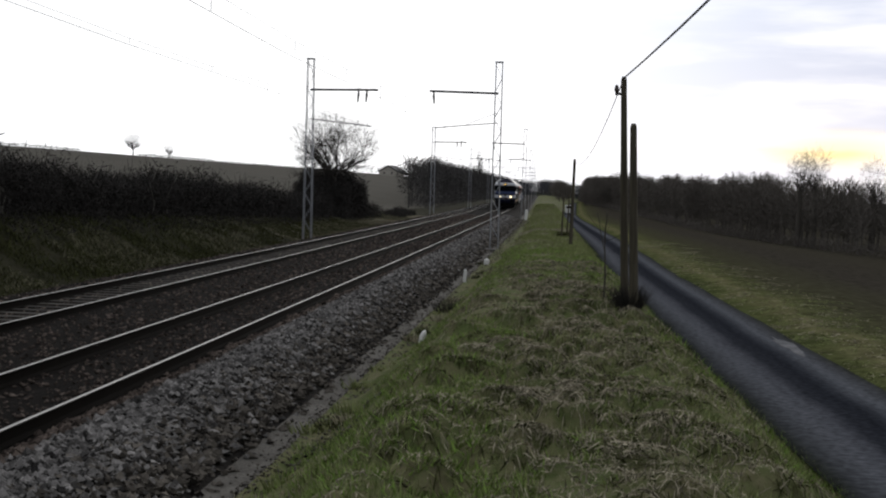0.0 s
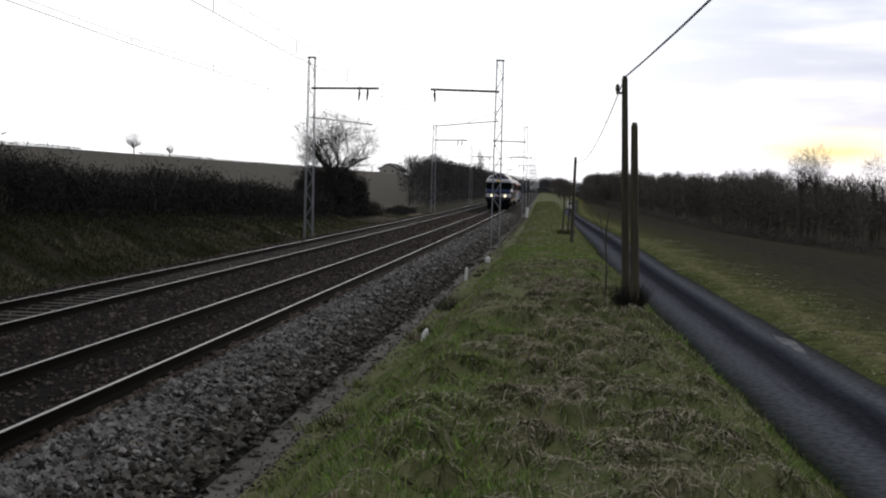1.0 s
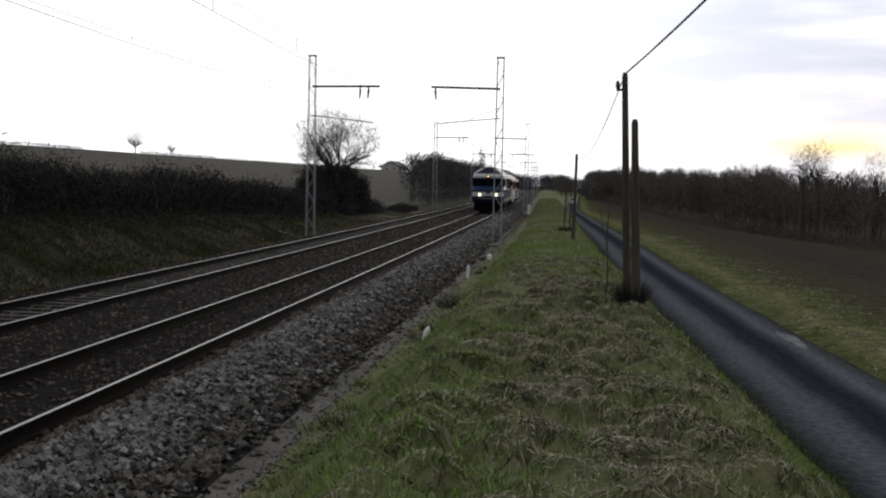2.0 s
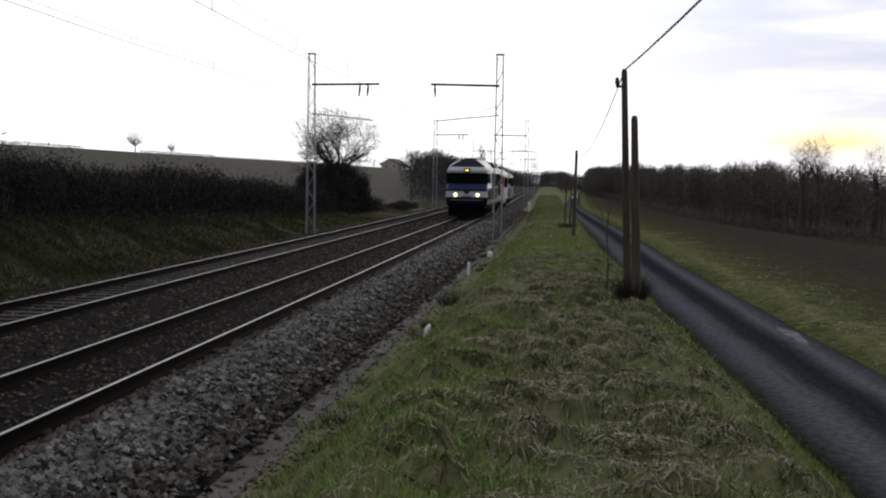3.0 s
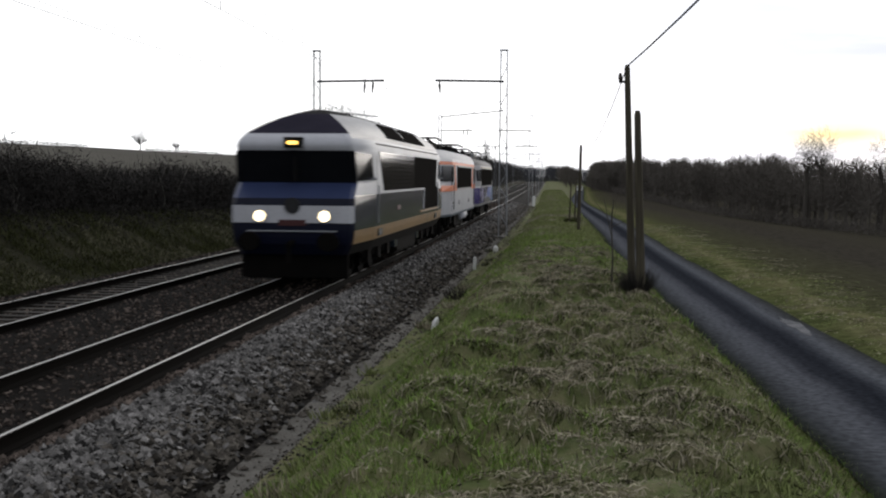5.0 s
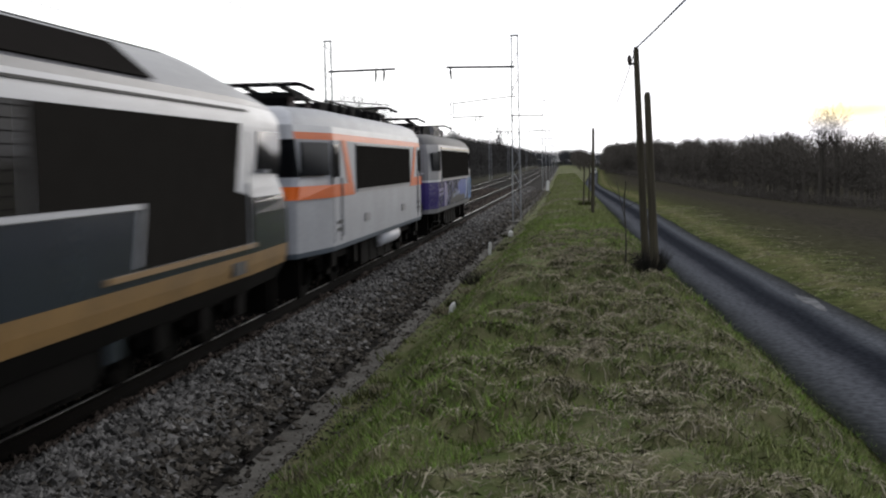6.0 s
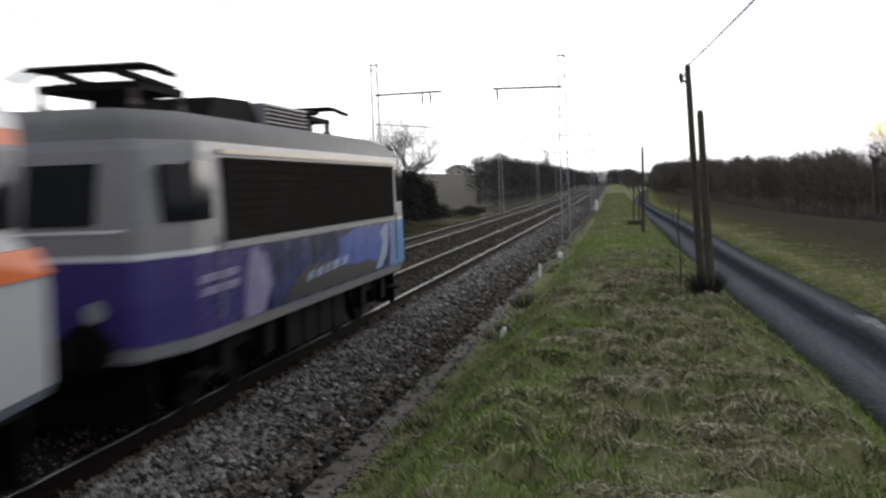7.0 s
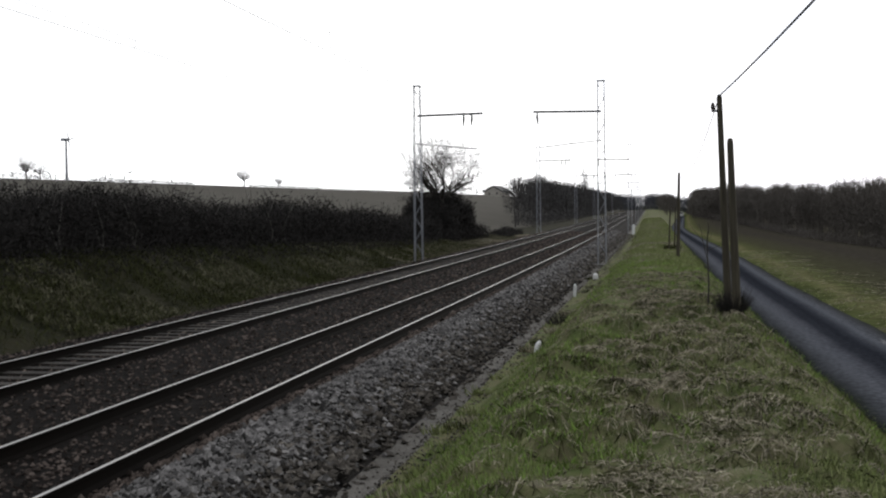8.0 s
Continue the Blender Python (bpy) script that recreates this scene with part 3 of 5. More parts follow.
def scatter_hedge(name, label, runs, mat, seed):
    """Thick bushes along a line: (u0, y0, u1, y1, height, depth, count)."""
    rng = np.random.default_rng(seed)
    s = Shape()
    for u0, y0, u1, y1, h, d, n in runs:
        f = rng.random(n)
        yy = y0 + (y1 - y0) * f
        uu = u0 + (u1 - u0) * f + rng.uniform(-d, d, n)
        wave = np.array([noise.noise((q * 0.16, 3.0, seed)) + 0.7 * noise.noise((q * 0.55, p, seed)) for q, p in zip(yy.tolist(), (uu * 0.5).tolist())])
        tall = h * np.clip(0.82 + 0.45 * wave, 0.35, 1.3) * (0.7 + 0.35 * rng.random(n) + 0.35 * rng.random(n) ** 8)
        zz = height(uu, yy) + tall * rng.random(n) ** 0.8 * 0.8
        xx = uu - dev(yy)
        p = np.stack([xx, yy, zz], 1)
        bushy = rng.random(n) < 0.93
        way = rng.normal(size=(n, 3)) * 0.5
        way[:, 2] += np.where(bushy, 0.15, 0.9)
        way /= np.linalg.norm(way, axis=1)[:, None]
        sd = np.cross(way, rng.normal(size=(n, 3)))
        sd /= np.linalg.norm(sd, axis=1)[:, None]
        ln = (0.17 * h * (0.4 + rng.random(n)) + 0.08) * np.where(bushy, 0.55, 1.2)
        w = (0.005 + 0.013 * rng.random(n)) * (1 + yy / 90) * np.where(bushy, 1.15, 0.6)
        k = len(s.v)
        s.v += [tuple(q) for row in np.stack([p - sd * w[:, None], p + sd * w[:, None], p + way * ln[:, None]], 1).tolist() for q in row]
        s.f += [(k + 3 * i, k + 3 * i + 1, k + 3 * i + 2) for i in range(n)]
    return tagged(part(name, s, mat), label, "bushes", kind="stuff")


def build_near_poles():
    a = build_pole(0.98, 18.6, 4.12, -0.12, 0.06, "tall weathered wooden telephone pole, leaning slightly")
    h = 4.12 - ground_at(0.98, 18.6)
    bracket = part("bracket", Shape().box((-0.24, -0.02, h - 0.27), (-0.1, 0.02, h - 0.235)), DARKSTEEL, a)
    part("insulator", Shape().tube([(-0.22, 0, h - 0.25), (-0.22, 0, h - 0.2), (-0.22, 0, h - 0.15), (-0.22, 0, h - 0.12)], [0.015, 0.035, 0.03, 0.015], 8), PORCELAIN, bracket)
    build_pole(1.09, 18.2, 3.42, -0.09, 0.067, "short wooden prop pole beside the telephone pole")
    build_pole(0.55, 50, 3.75, 0.05, 0.075, "distant wooden telephone pole on the grass bank")
    for u, y, top in ((0.25, 61, 2.2), (0.55, 64, 2.3)):
        build_pole(u, y, top, 0.06, 0.045, "thin weathered wooden post on the bank", "wooden_post")
    wire = thing("telephone_cable", "sagging black telephone cable between wooden poles", "cable")
    p = Vector(along(0.86, 18.6, 4.1))
    q = Vector(along(2.6, -22, 5.2))
    part("span", Shape().tube([p.lerp(q, f) - Vector((0, 0, 1.6 * f * (1 - f))) for f in np.linspace(0, 1, 15)], 0.012, 5), CABLE, wire)
    q = Vector(along(0.6, 50, 3.62))
    part("span", Shape().tube([p.lerp(q, f) - Vector((0, 0, 2.0 * f * (1 - f))) for f in np.linspace(0, 1, 15)], 0.008, 4), CABLE, wire)


build_near_poles()


def build_stone():
    rng = np.random.default_rng(5)
    s = Shape().tube([(0, 0, -0.1), (0.01, 0, 0.05), (0.0, 0, 0.14), (0.02, 0, 0.2), (0.02, 0, 0.23)], [0.06, 0.068, 0.058, 0.04, 0.015], 9)
    s.v = [(x + rng.uniform(-0.01, 0.01), y + rng.uniform(-0.01, 0.01), z) for x, y, z in s.v]
    ob = part("marker_stone", s, WHITEPAINT, smooth=True)
    ob.matrix_basis = pose(*along(-2.25, 20.9, -0.2), 6, 10, 0)
    tagged(ob, "small white painted marker stone in the grass", "marker stone")


build_stone()


def build_stake(u, y, h, w, label):
    s = Shape().box((-w, -w, -0.2), (w, w, h))
    s.add([(-w, -w, h), (w, -w, h), (w, w, h), (-w, w, h), (0, 0, h + w)], [(0, 1, 4), (1, 2, 4), (2, 3, 4), (3, 0, 4)])
    ob = part("marker_stake", s, WHITEPAINT)
    z = max(ground_at(u, y), -0.5)
    ob.matrix_basis = pose(*along(u, y, z), 0, 3, 8)
    tagged(ob, label, "marker post", group="marker posts")


build_stake(-2.75, 37, 0.36, 0.045, "short grey-white marker stake beside the ballast")
build_stake(-2.6, 118, 0.9, 0.11, "white kilometre marker post beside the track")
build_stake(-2.6, 46, 0.16, 0.09, "low white marker block at the mast's foot")

# ---- plants ----
build_tree(-17.3, 95, 8.4, "bare spreading winter tree above the hedge", 12, 5, 0.7, 0.42, 0.27, 1.05, 0.4, 420, 0.3, 0.0115)
for u, y, h, k in ((-91, 262, 5.2, 21), (-92, 291, 3.8, 22), (-93, 172, 3.2, 23), (-92, 166, 4.4, 24)):
    build_tree(u, y, h, "small bare tree on the hill's ridge", k, 3, 0.66, 0.4, 0.3, 1.1, 0.3, 420, 0.27, 0.018)
for u, y, h, k in ((34.5, 165, 13.6, 25), (33.2, 168, 12.8, 28), (41.5, 163, 12.2, 26)):
    build_tree(u, y, h, "tall bare tree standing out of the wood's edge", k, 3, 0.82, 0.14, 0.16, 0.35, 0.6, 40, 0.16, 0.005)
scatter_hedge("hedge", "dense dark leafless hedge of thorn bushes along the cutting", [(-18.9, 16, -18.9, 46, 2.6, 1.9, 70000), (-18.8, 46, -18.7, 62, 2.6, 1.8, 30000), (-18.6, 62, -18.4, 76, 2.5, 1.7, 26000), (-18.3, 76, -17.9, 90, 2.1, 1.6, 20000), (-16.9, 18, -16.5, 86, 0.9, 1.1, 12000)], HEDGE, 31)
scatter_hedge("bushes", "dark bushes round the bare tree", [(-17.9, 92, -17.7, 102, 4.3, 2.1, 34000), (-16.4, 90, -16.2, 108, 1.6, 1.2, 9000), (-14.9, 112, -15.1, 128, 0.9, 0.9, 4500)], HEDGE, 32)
scatter_hedge("ridge_hedge", "thin low hedges along the hill's ridge", [(-93, 190, -93, 236, 0.9, 0.4, 2500), (-92, 268, -92, 330, 1.0, 0.4, 2500), (-93, 160, -93, 176, 1.2, 0.4, 900), (-92.5, 330, -92.5, 560, 0.7, 0.4, 5000)], TWIG, 33)


def build_stems():
    rng = np.random.default_rng(34)
    s = Shape()
    for i in range(34):
        u, y = -17.2 - rng.random() * 1.2, 17 + 62 * rng.random()
        x0, y0, z0 = along(u, y, ground_at(u, y) - 0.1)
        for k in range(rng.integers(1, 4)):
            s.tube([(x0, y0, z0), (x0 + rng.normal() * 0.15, y0 + rng.normal() * 0.15, z0 + 0.8), (x0 + rng.normal() * 0.4, y0 + rng.normal() * 0.4, z0 + rng.uniform(1.4, 2.6))], [0.035, 0.028, 0.01], 5)
    tagged(part("hedge_stems", s, PALESTEM), "pale bare stems at the hedge's foot", "bushes", kind="stuff")


build_stems()


def woods():
    rng = np.random.default_rng(41)
    right, left = [], []
    edge_y, edge_u = [60, 137, 207, 313, 440, 620], [50, 36.5, 27.5, 24.5, 18, 19]
    for i in range(520):
        y = rng.uniform(70, 620)
        right.append((np.interp(y, edge_y, edge_u) + rng.uniform(0, 16), y, float(np.interp(y, [70, 150, 200, 313, 620], [6.8, 8.2, 10.3, 11.2, 11.2])) + rng.uniform(-1.2, 0.9), rng.uniform(3, 5)))
    while len(left) < 170:
        y, u = 128 + 420 * rng.random() ** 1.3, -16.3 - rng.uniform(0, 12)
        if u > -0.118 * y:
            left.append((u, y, rng.uniform(4.2, 5.6) + 0.011 * min(y, 270.0), rng.uniform(2.6, 4.4)))
    for i in range(150):
        y, u = rng.uniform(400, 640), rng.uniform(4, 24)
        if abs(u - float(road_mid(y))) > 3.5:
            right.append((u, y, rng.uniform(5.5, 8.5), rng.uniform(3, 5)))
    for i in range(90):
        left.append((rng.uniform(-34, -15), rng.uniform(420, 660), rng.uniform(5, 7.5), rng.uniform(3.5, 5)))
    left.append((-16.6, 300, 12.0, 2.0))
    far = [(rng.uniform(-40, 60), rng.uniform(660, 900), rng.uniform(8, 11), 7) for i in range(260)]
    scatter_wood("leafless_wood", "brown leafless wood beyond the field", right, WOODTWIG, 42, dense=850)
    scatter_wood("trackside_wood", "grey bare trees and bushes along the track", left, GREYTWIG, 43, dense=480)
    scatter_wood("far_wood", "distant woods where the line bends, haze tinted into their grey", far, HAZETWIG, 44, dense=260)
    runs = [(u0, y0, u1, y1, 2.4, 2.0, 9000) for y0, u0, y1, u1 in zip(edge_y, edge_u, edge_y[1:], edge_u[1:])]
    scatter_hedge("undergrowth", "tangled brown undergrowth at the wood's edge", runs, WOODTWIG, 46)
    scatter_hedge("distant_woods", "woods on the horizon, painted grey for haze", [(-260, 760, 260, 780, 10, 12, 16000), (-120, 900, 300, 950, 14, 10, 9000), (-70, 690, 80, 720, 5, 14, 22000)], HAZETWIG, 48)
    scatter_hedge("trackside_bushes", "dark undergrowth along the far track", [(-16.8, 150, -16.8, 420, 2.6, 1.5, 18000)], GREYTWIG, 47)


woods()


def build_sapling():
    rng = np.random.default_rng(71)
    u, y = 0.68, 18.9
    t = thing("sapling", "thin leafless sapling beside the telephone pole", "sapling", pose(*along(u, y, ground_at(u, y))))
    part("stem", Shape().tube([(0, 0, -0.1), (0.02, 0, 0.5), (0.0, 0, 0.9)], [0.016, 0.013, 0.01], 6), BARK, t)
    s = Shape()
    for d in ((-0.25, 0.1, 1), (0.2, 0, 1), (0.05, -0.2, 1)):
        limb(s, rng, Vector((0, 0, 0.85)), d, 0.6, 0.008, 1, 2)
    part("twigs", s, BARK, t)


build_sapling()


def tuft(name, label, u, y, n, spread, ln, mat, seed, thick=0.008):
    rng = np.random.default_rng(seed)
    s = Shape()
    x0, y0, z0 = along(u, y, ground_at(u, y) - 0.02)
    for i in range(n):
        a, r = rng.uniform(0, 6.28), spread * rng.random() ** 0.7
        p = Vector((x0 + math.cos(a) * r, y0 + math.sin(a) * r, z0))
        d = Vector((math.cos(a) * 0.5 + rng.normal() * 0.3, math.sin(a) * 0.5 + rng.normal() * 0.3, 1.0)).normalized() * ln * rng.uniform(0.5, 1.2)
        s.add([p - Vector((thick, 0, 0)), p + Vector((thick, 0, 0)), p + d], [(0, 1, 2)])
    return tagged(part(name, s, mat), label, "weeds", kind="stuff")


tuft("brambles", "dark brambles at the foot of the poles", 1.03, 18.25, 900, 0.1, 0.5, HEDGE, 72, 0.0035)
tuft("dead_weeds", "dark dead weed stalks at the ballast's edge", -2.2, 26.5, 320, 0.4, 0.4, HEDGE, 73, 0.004)
for k in range(18):
    rk = random.Random(k)
    yk = 8 + 40 * rk.random() ** 1.3
    tuft("edge_weeds", "short brown weeds along the ballast's edge", -2.5 + rk.uniform(-0.3, 0.3), yk, 70, 0.25, 0.1 + 0.1 * rk.random(), (BANKGRASS, BLADE, DRY)[k % 3], 80 + k)
tuft("post_brambles", "dark brambles at the foot of the posts", 0.4, 61.5, 260, 0.45, 0.35, BANKGRASS, 74)


def build_turbine():
    x, y = -522.0, 1000.0
    z = float(height(x + float(dev(y)), y))
    t = thing("wind_turbine", "distant slender grey wind turbine on the horizon", "wind turbine", pose(x, y, z))
    top = 66 - z
    part("tower", Shape().tube([(0, 0, -1), (0, 0, top)], [1.4, 0.8], 10), STEEL, t)
    part("nacelle", Shape().box((-4.5, -1.2, top - 1), (2.5, 1.2, top + 1.4)), STEEL, t)
    for q in (75, 195, 315):
        d = Vector((0.2, math.sin(radians(q)), math.cos(radians(q))))
        part("blade", Shape().tube([(2.7, 0, top + 0.2), Vector((2.7, 0, top + 0.2)) + d * 9], [0.6, 0.25], 5), STEEL, t)


build_turbine()


def build_house():
    u, y = -93.0, 745
    z = float(height(u, y))
    t = thing("farmhouse", "distant farmhouse with a dark gabled roof behind the hill", "house", pose(*along(u, y, z), 0, 0, 72))
    part("wall", Shape().prism([(-6.2, -1), (6.2, -1), (6.2, 2.2), (0, 5.5), (-6.2, 2.2)], -5.4, 5.4), PALEWALL, t, "pale rendered wall")
    part("roof", Shape().prism([(-6.9, 1.9), (0, 5.5), (6.9, 1.9), (6.9, 2.5), (0, 6.1), (-6.9, 2.5)], -6.0, 6.0), DARKSTEEL, t, "dark slate roof")
    for q in (-2.6, 2.6):
        part("window", Shape().box((-5.46, q - 0.5, 0.7), (-5.36, q + 0.5, 1.9)), DARKSTEEL, t)


build_house()


def build_grass():
    """Blades on the bank, shorter and denser near the camera, coarser far off."""
    rng = np.random.default_rng(51)
    for name, mat, n, ln, label, dry in (("dry_grass", DRY, 80000, 0.05, "matted dry winter grass on the bank", True), ("grass_blades", BLADE, 270000, 0.055, "short green grass blades on the bank", False), ("lush_grass", LUSH, 150000, 0.06, "patches of fresh green grass on the bank", False)):
        y = 4.5 + 235 * rng.random(n) ** 2.7
        u = rng.uniform(-2.8, 3.3, n)
        mask = np.array([noise.noise((p * 0.8, q * 0.55, 7.0)) + 0.5 * noise.noise((p * 2.4, q * 1.6, 2.0)) for p, q in zip(u.tolist(), y.tolist())])
        mask = mask + 0.7 * np.array([noise.noise((p * 0.35, q * 0.13, 11.0)) for p, q in zip(u.tolist(), y.tolist())])
        straw = mask * 0.9 + 4.0 * (relief(u, y) - 0.02) + 0.3 * np.exp(-((u - 0.15) / 1.0) ** 2) * (1 - smooth(16, 30, y)) - 0.2 - 0.6 * smooth(-2.6, -1.6, u - road_mid(y)) + 0.42 * smooth(38, 60, y)
        ragged = np.array([noise.noise((0.5, q * 1.1, 5.0)) + 0.6 * noise.noise((p * 3, q * 3.5, 6.0)) for p, q in zip(u.tolist(), y.tolist())])
        lush = np.array([noise.noise((p * 0.35, q * 0.12, 21.0)) + 0.4 * noise.noise((p * 1.6, q * 0.8, 23.0)) for p, q in zip(u.tolist(), y.tolist())])
        lush = lush + 0.45 * smooth(20, 28, y) * (1 - smooth(48, 70, y)) + 0.4 * smooth(0.8, 1.8, u) + 0.25 * (1 - smooth(-1.6, -0.9, u)) - 0.02 - 0.9 * smooth(36, 50, y)
        keep = (straw > -0.04 if dry else straw < 0.22) & ((lush > 0) if mat is LUSH else True) & (u > -2.42 + 0.3 * smooth(14, 30, y) + 0.42 * ragged) & (u < road_mid(y) - 1.22)
        u, y = u[keep], y[keep]
        n = len(u)
        z = surface(u, y) - 0.02
        p = np.stack([u - dev(y), y, z], 1)
        way = rng.normal(size=(n, 3)) * (0.9 if dry else 0.5)
        way[:, 2] = np.abs(way[:, 2]) + 0.45
        way /= np.linalg.norm(way, axis=1)[:, None]
        sd = np.cross(way, rng.normal(size=(n, 3)))
        sd /= np.linalg.norm(sd, axis=1)[:, None]
        far = 1 + y / 26
        l, w = (ln * (0.4 + rng.random(n)) + 0.03) * (0.8 + 0.2 * far), (0.003 + 0.004 * rng.random(n)) * far
        s = Shape()
        s.v = [tuple(q) for row in np.stack([p - sd * w[:, None], p + sd * w[:, None], p + way * l[:, None]], 1).tolist() for q in row]
        s.f = [(3 * i, 3 * i + 1, 3 * i + 2) for i in range(n)]
        tagged(part(name, s, mat), label, "grass", kind="stuff")


def combed(name, label, mat, seed, places, blades, length, width, lift=0.035):
    """Combed-down clumps of dead grass, each a tangle of long blades: (u, y, size)."""
    rng = np.random.default_rng(seed)
    s = Shape()
    for u, y, size in places:
        z0 = ground_at(u, y)
        comb = rng.uniform(-0.6, 0.9)
        n = int(blades * size / 0.2)
        off = rng.normal(size=(n, 2)) * size * np.array([1.2, 0.7])
        a = comb + rng.normal(size=n) * 0.8 + (rng.random(n) < 0.35) * 3.1
        ln = length * rng.uniform(0.5, 1.3, n)
        p = np.stack([u - float(dev(y)) + off[:, 0], y + off[:, 1], surface(u + off[:, 0], y + off[:, 1]) + 0.03 * rng.random(n)], 1)
        d = np.stack([np.cos(a), np.sin(a), rng.normal(size=n) * 0.3 + 0.15], 1)
        sd = np.stack([-np.sin(a), np.cos(a), rng.normal(size=n) * 0.6], 1) * (width * (0.5 + rng.random(n)))[:, None]
        m = p + d * ln[:, None] * 0.55
        e = p + d * ln[:, None]
        bend = float(dev(y))
        m[:, 2] = surface(m[:, 0] + bend, m[:, 1]) + lift * (0.4 + rng.random(n))
        e[:, 2] = surface(e[:, 0] + bend, e[:, 1]) + lift * (rng.random(n) - 0.3)
        k = len(s.v)
        s.v += [tuple(q) for row in np.stack([p - sd, p + sd, m + sd, m - sd, e], 1).tolist() for q in row]
        for j in range(n):
            q = k + 5 * j
            s.f += [(q, q + 1, q + 2, q + 3), (q + 3, q + 2, q + 4)]
    return tagged(part(name, s, mat), label, "grass", kind="stuff")


def build_mats():
    rng = np.random.default_rng(55)
    slope = []
    # dark blades at the near foot of taller tussocks paint the shade there
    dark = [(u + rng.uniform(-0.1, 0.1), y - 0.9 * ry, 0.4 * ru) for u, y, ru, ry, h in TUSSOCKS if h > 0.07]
    near = [(u, y + 0.2 * ry, 0.75 * ru) for u, y, ru, ry, h in TUSSOCKS if noise.noise((u * 0.8, y * 0.55, 7.0)) > -0.35]
    combed("dark_grass_clumps", "dark brown blades standing in for shade at the tussocks' feet", BANKGRASS, 58, dark, 120, 0.09, 0.003, 0.02)
    combed("dead_grass_mats", "matted clumps of dead straw-coloured grass", DRY, 56, near, 160, 0.085, 0.0023, 0.028)
    for i in range(900):
        y = 15 + 75 * rng.random() ** 1.2
        slope.append((rng.uniform(-18.3, -13.5), y, rng.uniform(0.15, 0.5)))
    combed("slope_grass", "rough dark dead grass on the cutting's slope", BANKGRASS, 57, slope, 30, 0.26, 0.008, 0.16)
    pale = []
    while len(pale) < 620:
        y, u = 16 + 100 * rng.random() ** 1.1, rng.uniform(-17.2, -13.3)
        if noise.noise((u * 0.45, y * 0.16, 9.0)) > (0.05 if y < 70 else -0.25):
            pale.append((u, y, rng.uniform(0.12, 0.42)))
    combed("slope_straw", "paler dead grass tufts on the cutting's slope", SLOPESTRAW, 59, pale, 36, 0.22, 0.008, 0.14)
    flat = [(rng.uniform(-15.6, -13.4), rng.uniform(64, 128), rng.uniform(0.2, 0.5)) for i in range(320)]
    combed("trackside_straw", "pale dry grass on the flat beside the far track", DRY, 63, flat, 26, 0.18, 0.01, 0.08)
    verge, green = [], []
    for i in range(520):
        y = 13 + 70 * rng.random() ** 1.4
        (verge if i % 2 else green).append((float(road_mid(y)) + 1.45 + 3.2 * rng.random() ** 1.5, y, rng.uniform(0.1, 0.4)))
    combed("verge_straw", "pale dead grass along the lane's verge", DRY, 60, verge, 22, 0.12, 0.004, 0.03)
    combed("verge_grass", "rough green grass along the lane's verge", BLADE, 62, green, 30, 0.1, 0.004, 0.03)


build_grass()
build_mats()


def build_stones():
    """Loose ballast stones on the shoulder and between the rails."""
    rng = np.random.default_rng(61)
    n = 100000
    y = 7 + 115 * rng.random(n) ** 2.3
    u = np.where(rng.random(n) < 0.56, -5.0 + 1.6 * rng.random(n) ** 1.4, rng.uniform(-11.8, -2.5, n))
    edge = rng.random(n) < 0.07
    u = np.where(edge, -3.0 + 1.0 * rng.random(n) ** 1.3, u)
    zs = np.interp(u, [-12.3, -11.8, -10.64, -10.46, -9.12, -8.94, -8.5, -7.9, -7.2, -4.6, -4.2, -3.3, -2.8, -2.35], [-0.3, -0.17, -0.14, -0.18, -0.18, -0.14, -0.14, -0.19, -0.17, -0.16, -0.2, -0.5, -0.52, -0.42])
    zs = np.where(u > -2.9, np.maximum(zs, height(u, y) - 0.01), zs)
    keep = np.ones(n, bool)
    for m in (NEAR, FAR):
        keep &= np.abs(np.abs(u - m) - 0.75) > 0.12
    u, y, zs = u[keep], y[keep], zs[keep]
    n = len(u)
    r = (0.019 + 0.038 * rng.random(n) ** 1.5) * (1 + y / 85) * np.where(u > -3.15, 0.36, np.where(u < -5.2, 0.6, 1.0))
    base = np.array([(1, 0, 0), (-1, 0, 0), (0, 1, 0), (0, -1, 0), (0, 0, 1), (0, 0, -1)], float)
    q = base[None] + rng.normal(size=(n, 6, 3)) * 0.28
    q = q * r[:, None, None] * np.array([1, 1, 0.75])
    q = q + np.stack([u - dev(y), y, zs + np.where((u > -4.9) & (u < -3.2), 0.045, 0.02) * rng.random(n)], 1)[:, None]
    tri = [(0, 2, 4), (2, 1, 4), (1, 3, 4), (3, 0, 4), (2, 0, 5), (1, 2, 5), (3, 1, 5), (0, 3, 5)]
    pale = (u < -3.95 + 0.5 * rng.normal(size=n) * 0.6) | (rng.random(n) < 0.1)
    for name, mat, pick, label in (("grit_stones", GRITSTONES, (u > -4.85) & ~pale, "small brown-grey grit on the lower shoulder"), ("ballast_stones", STONES, (u > -4.85) & pale, "loose pale crushed ballast stones on the shoulder"), ("track_stones", BROWNSTONES, u <= -4.85, "rust-brown ballast stones between the rails")):
        k = q[pick]
        s = Shape()
        s.v = [tuple(v) for v in k.reshape(-1, 3).tolist()]
        s.f = [(6 * i + a, 6 * i + b, 6 * i + c) for i in range(len(k)) for a, b, c in tri]
        tagged(part(name, s, mat), label, "ballast", kind="stuff")


build_stones()


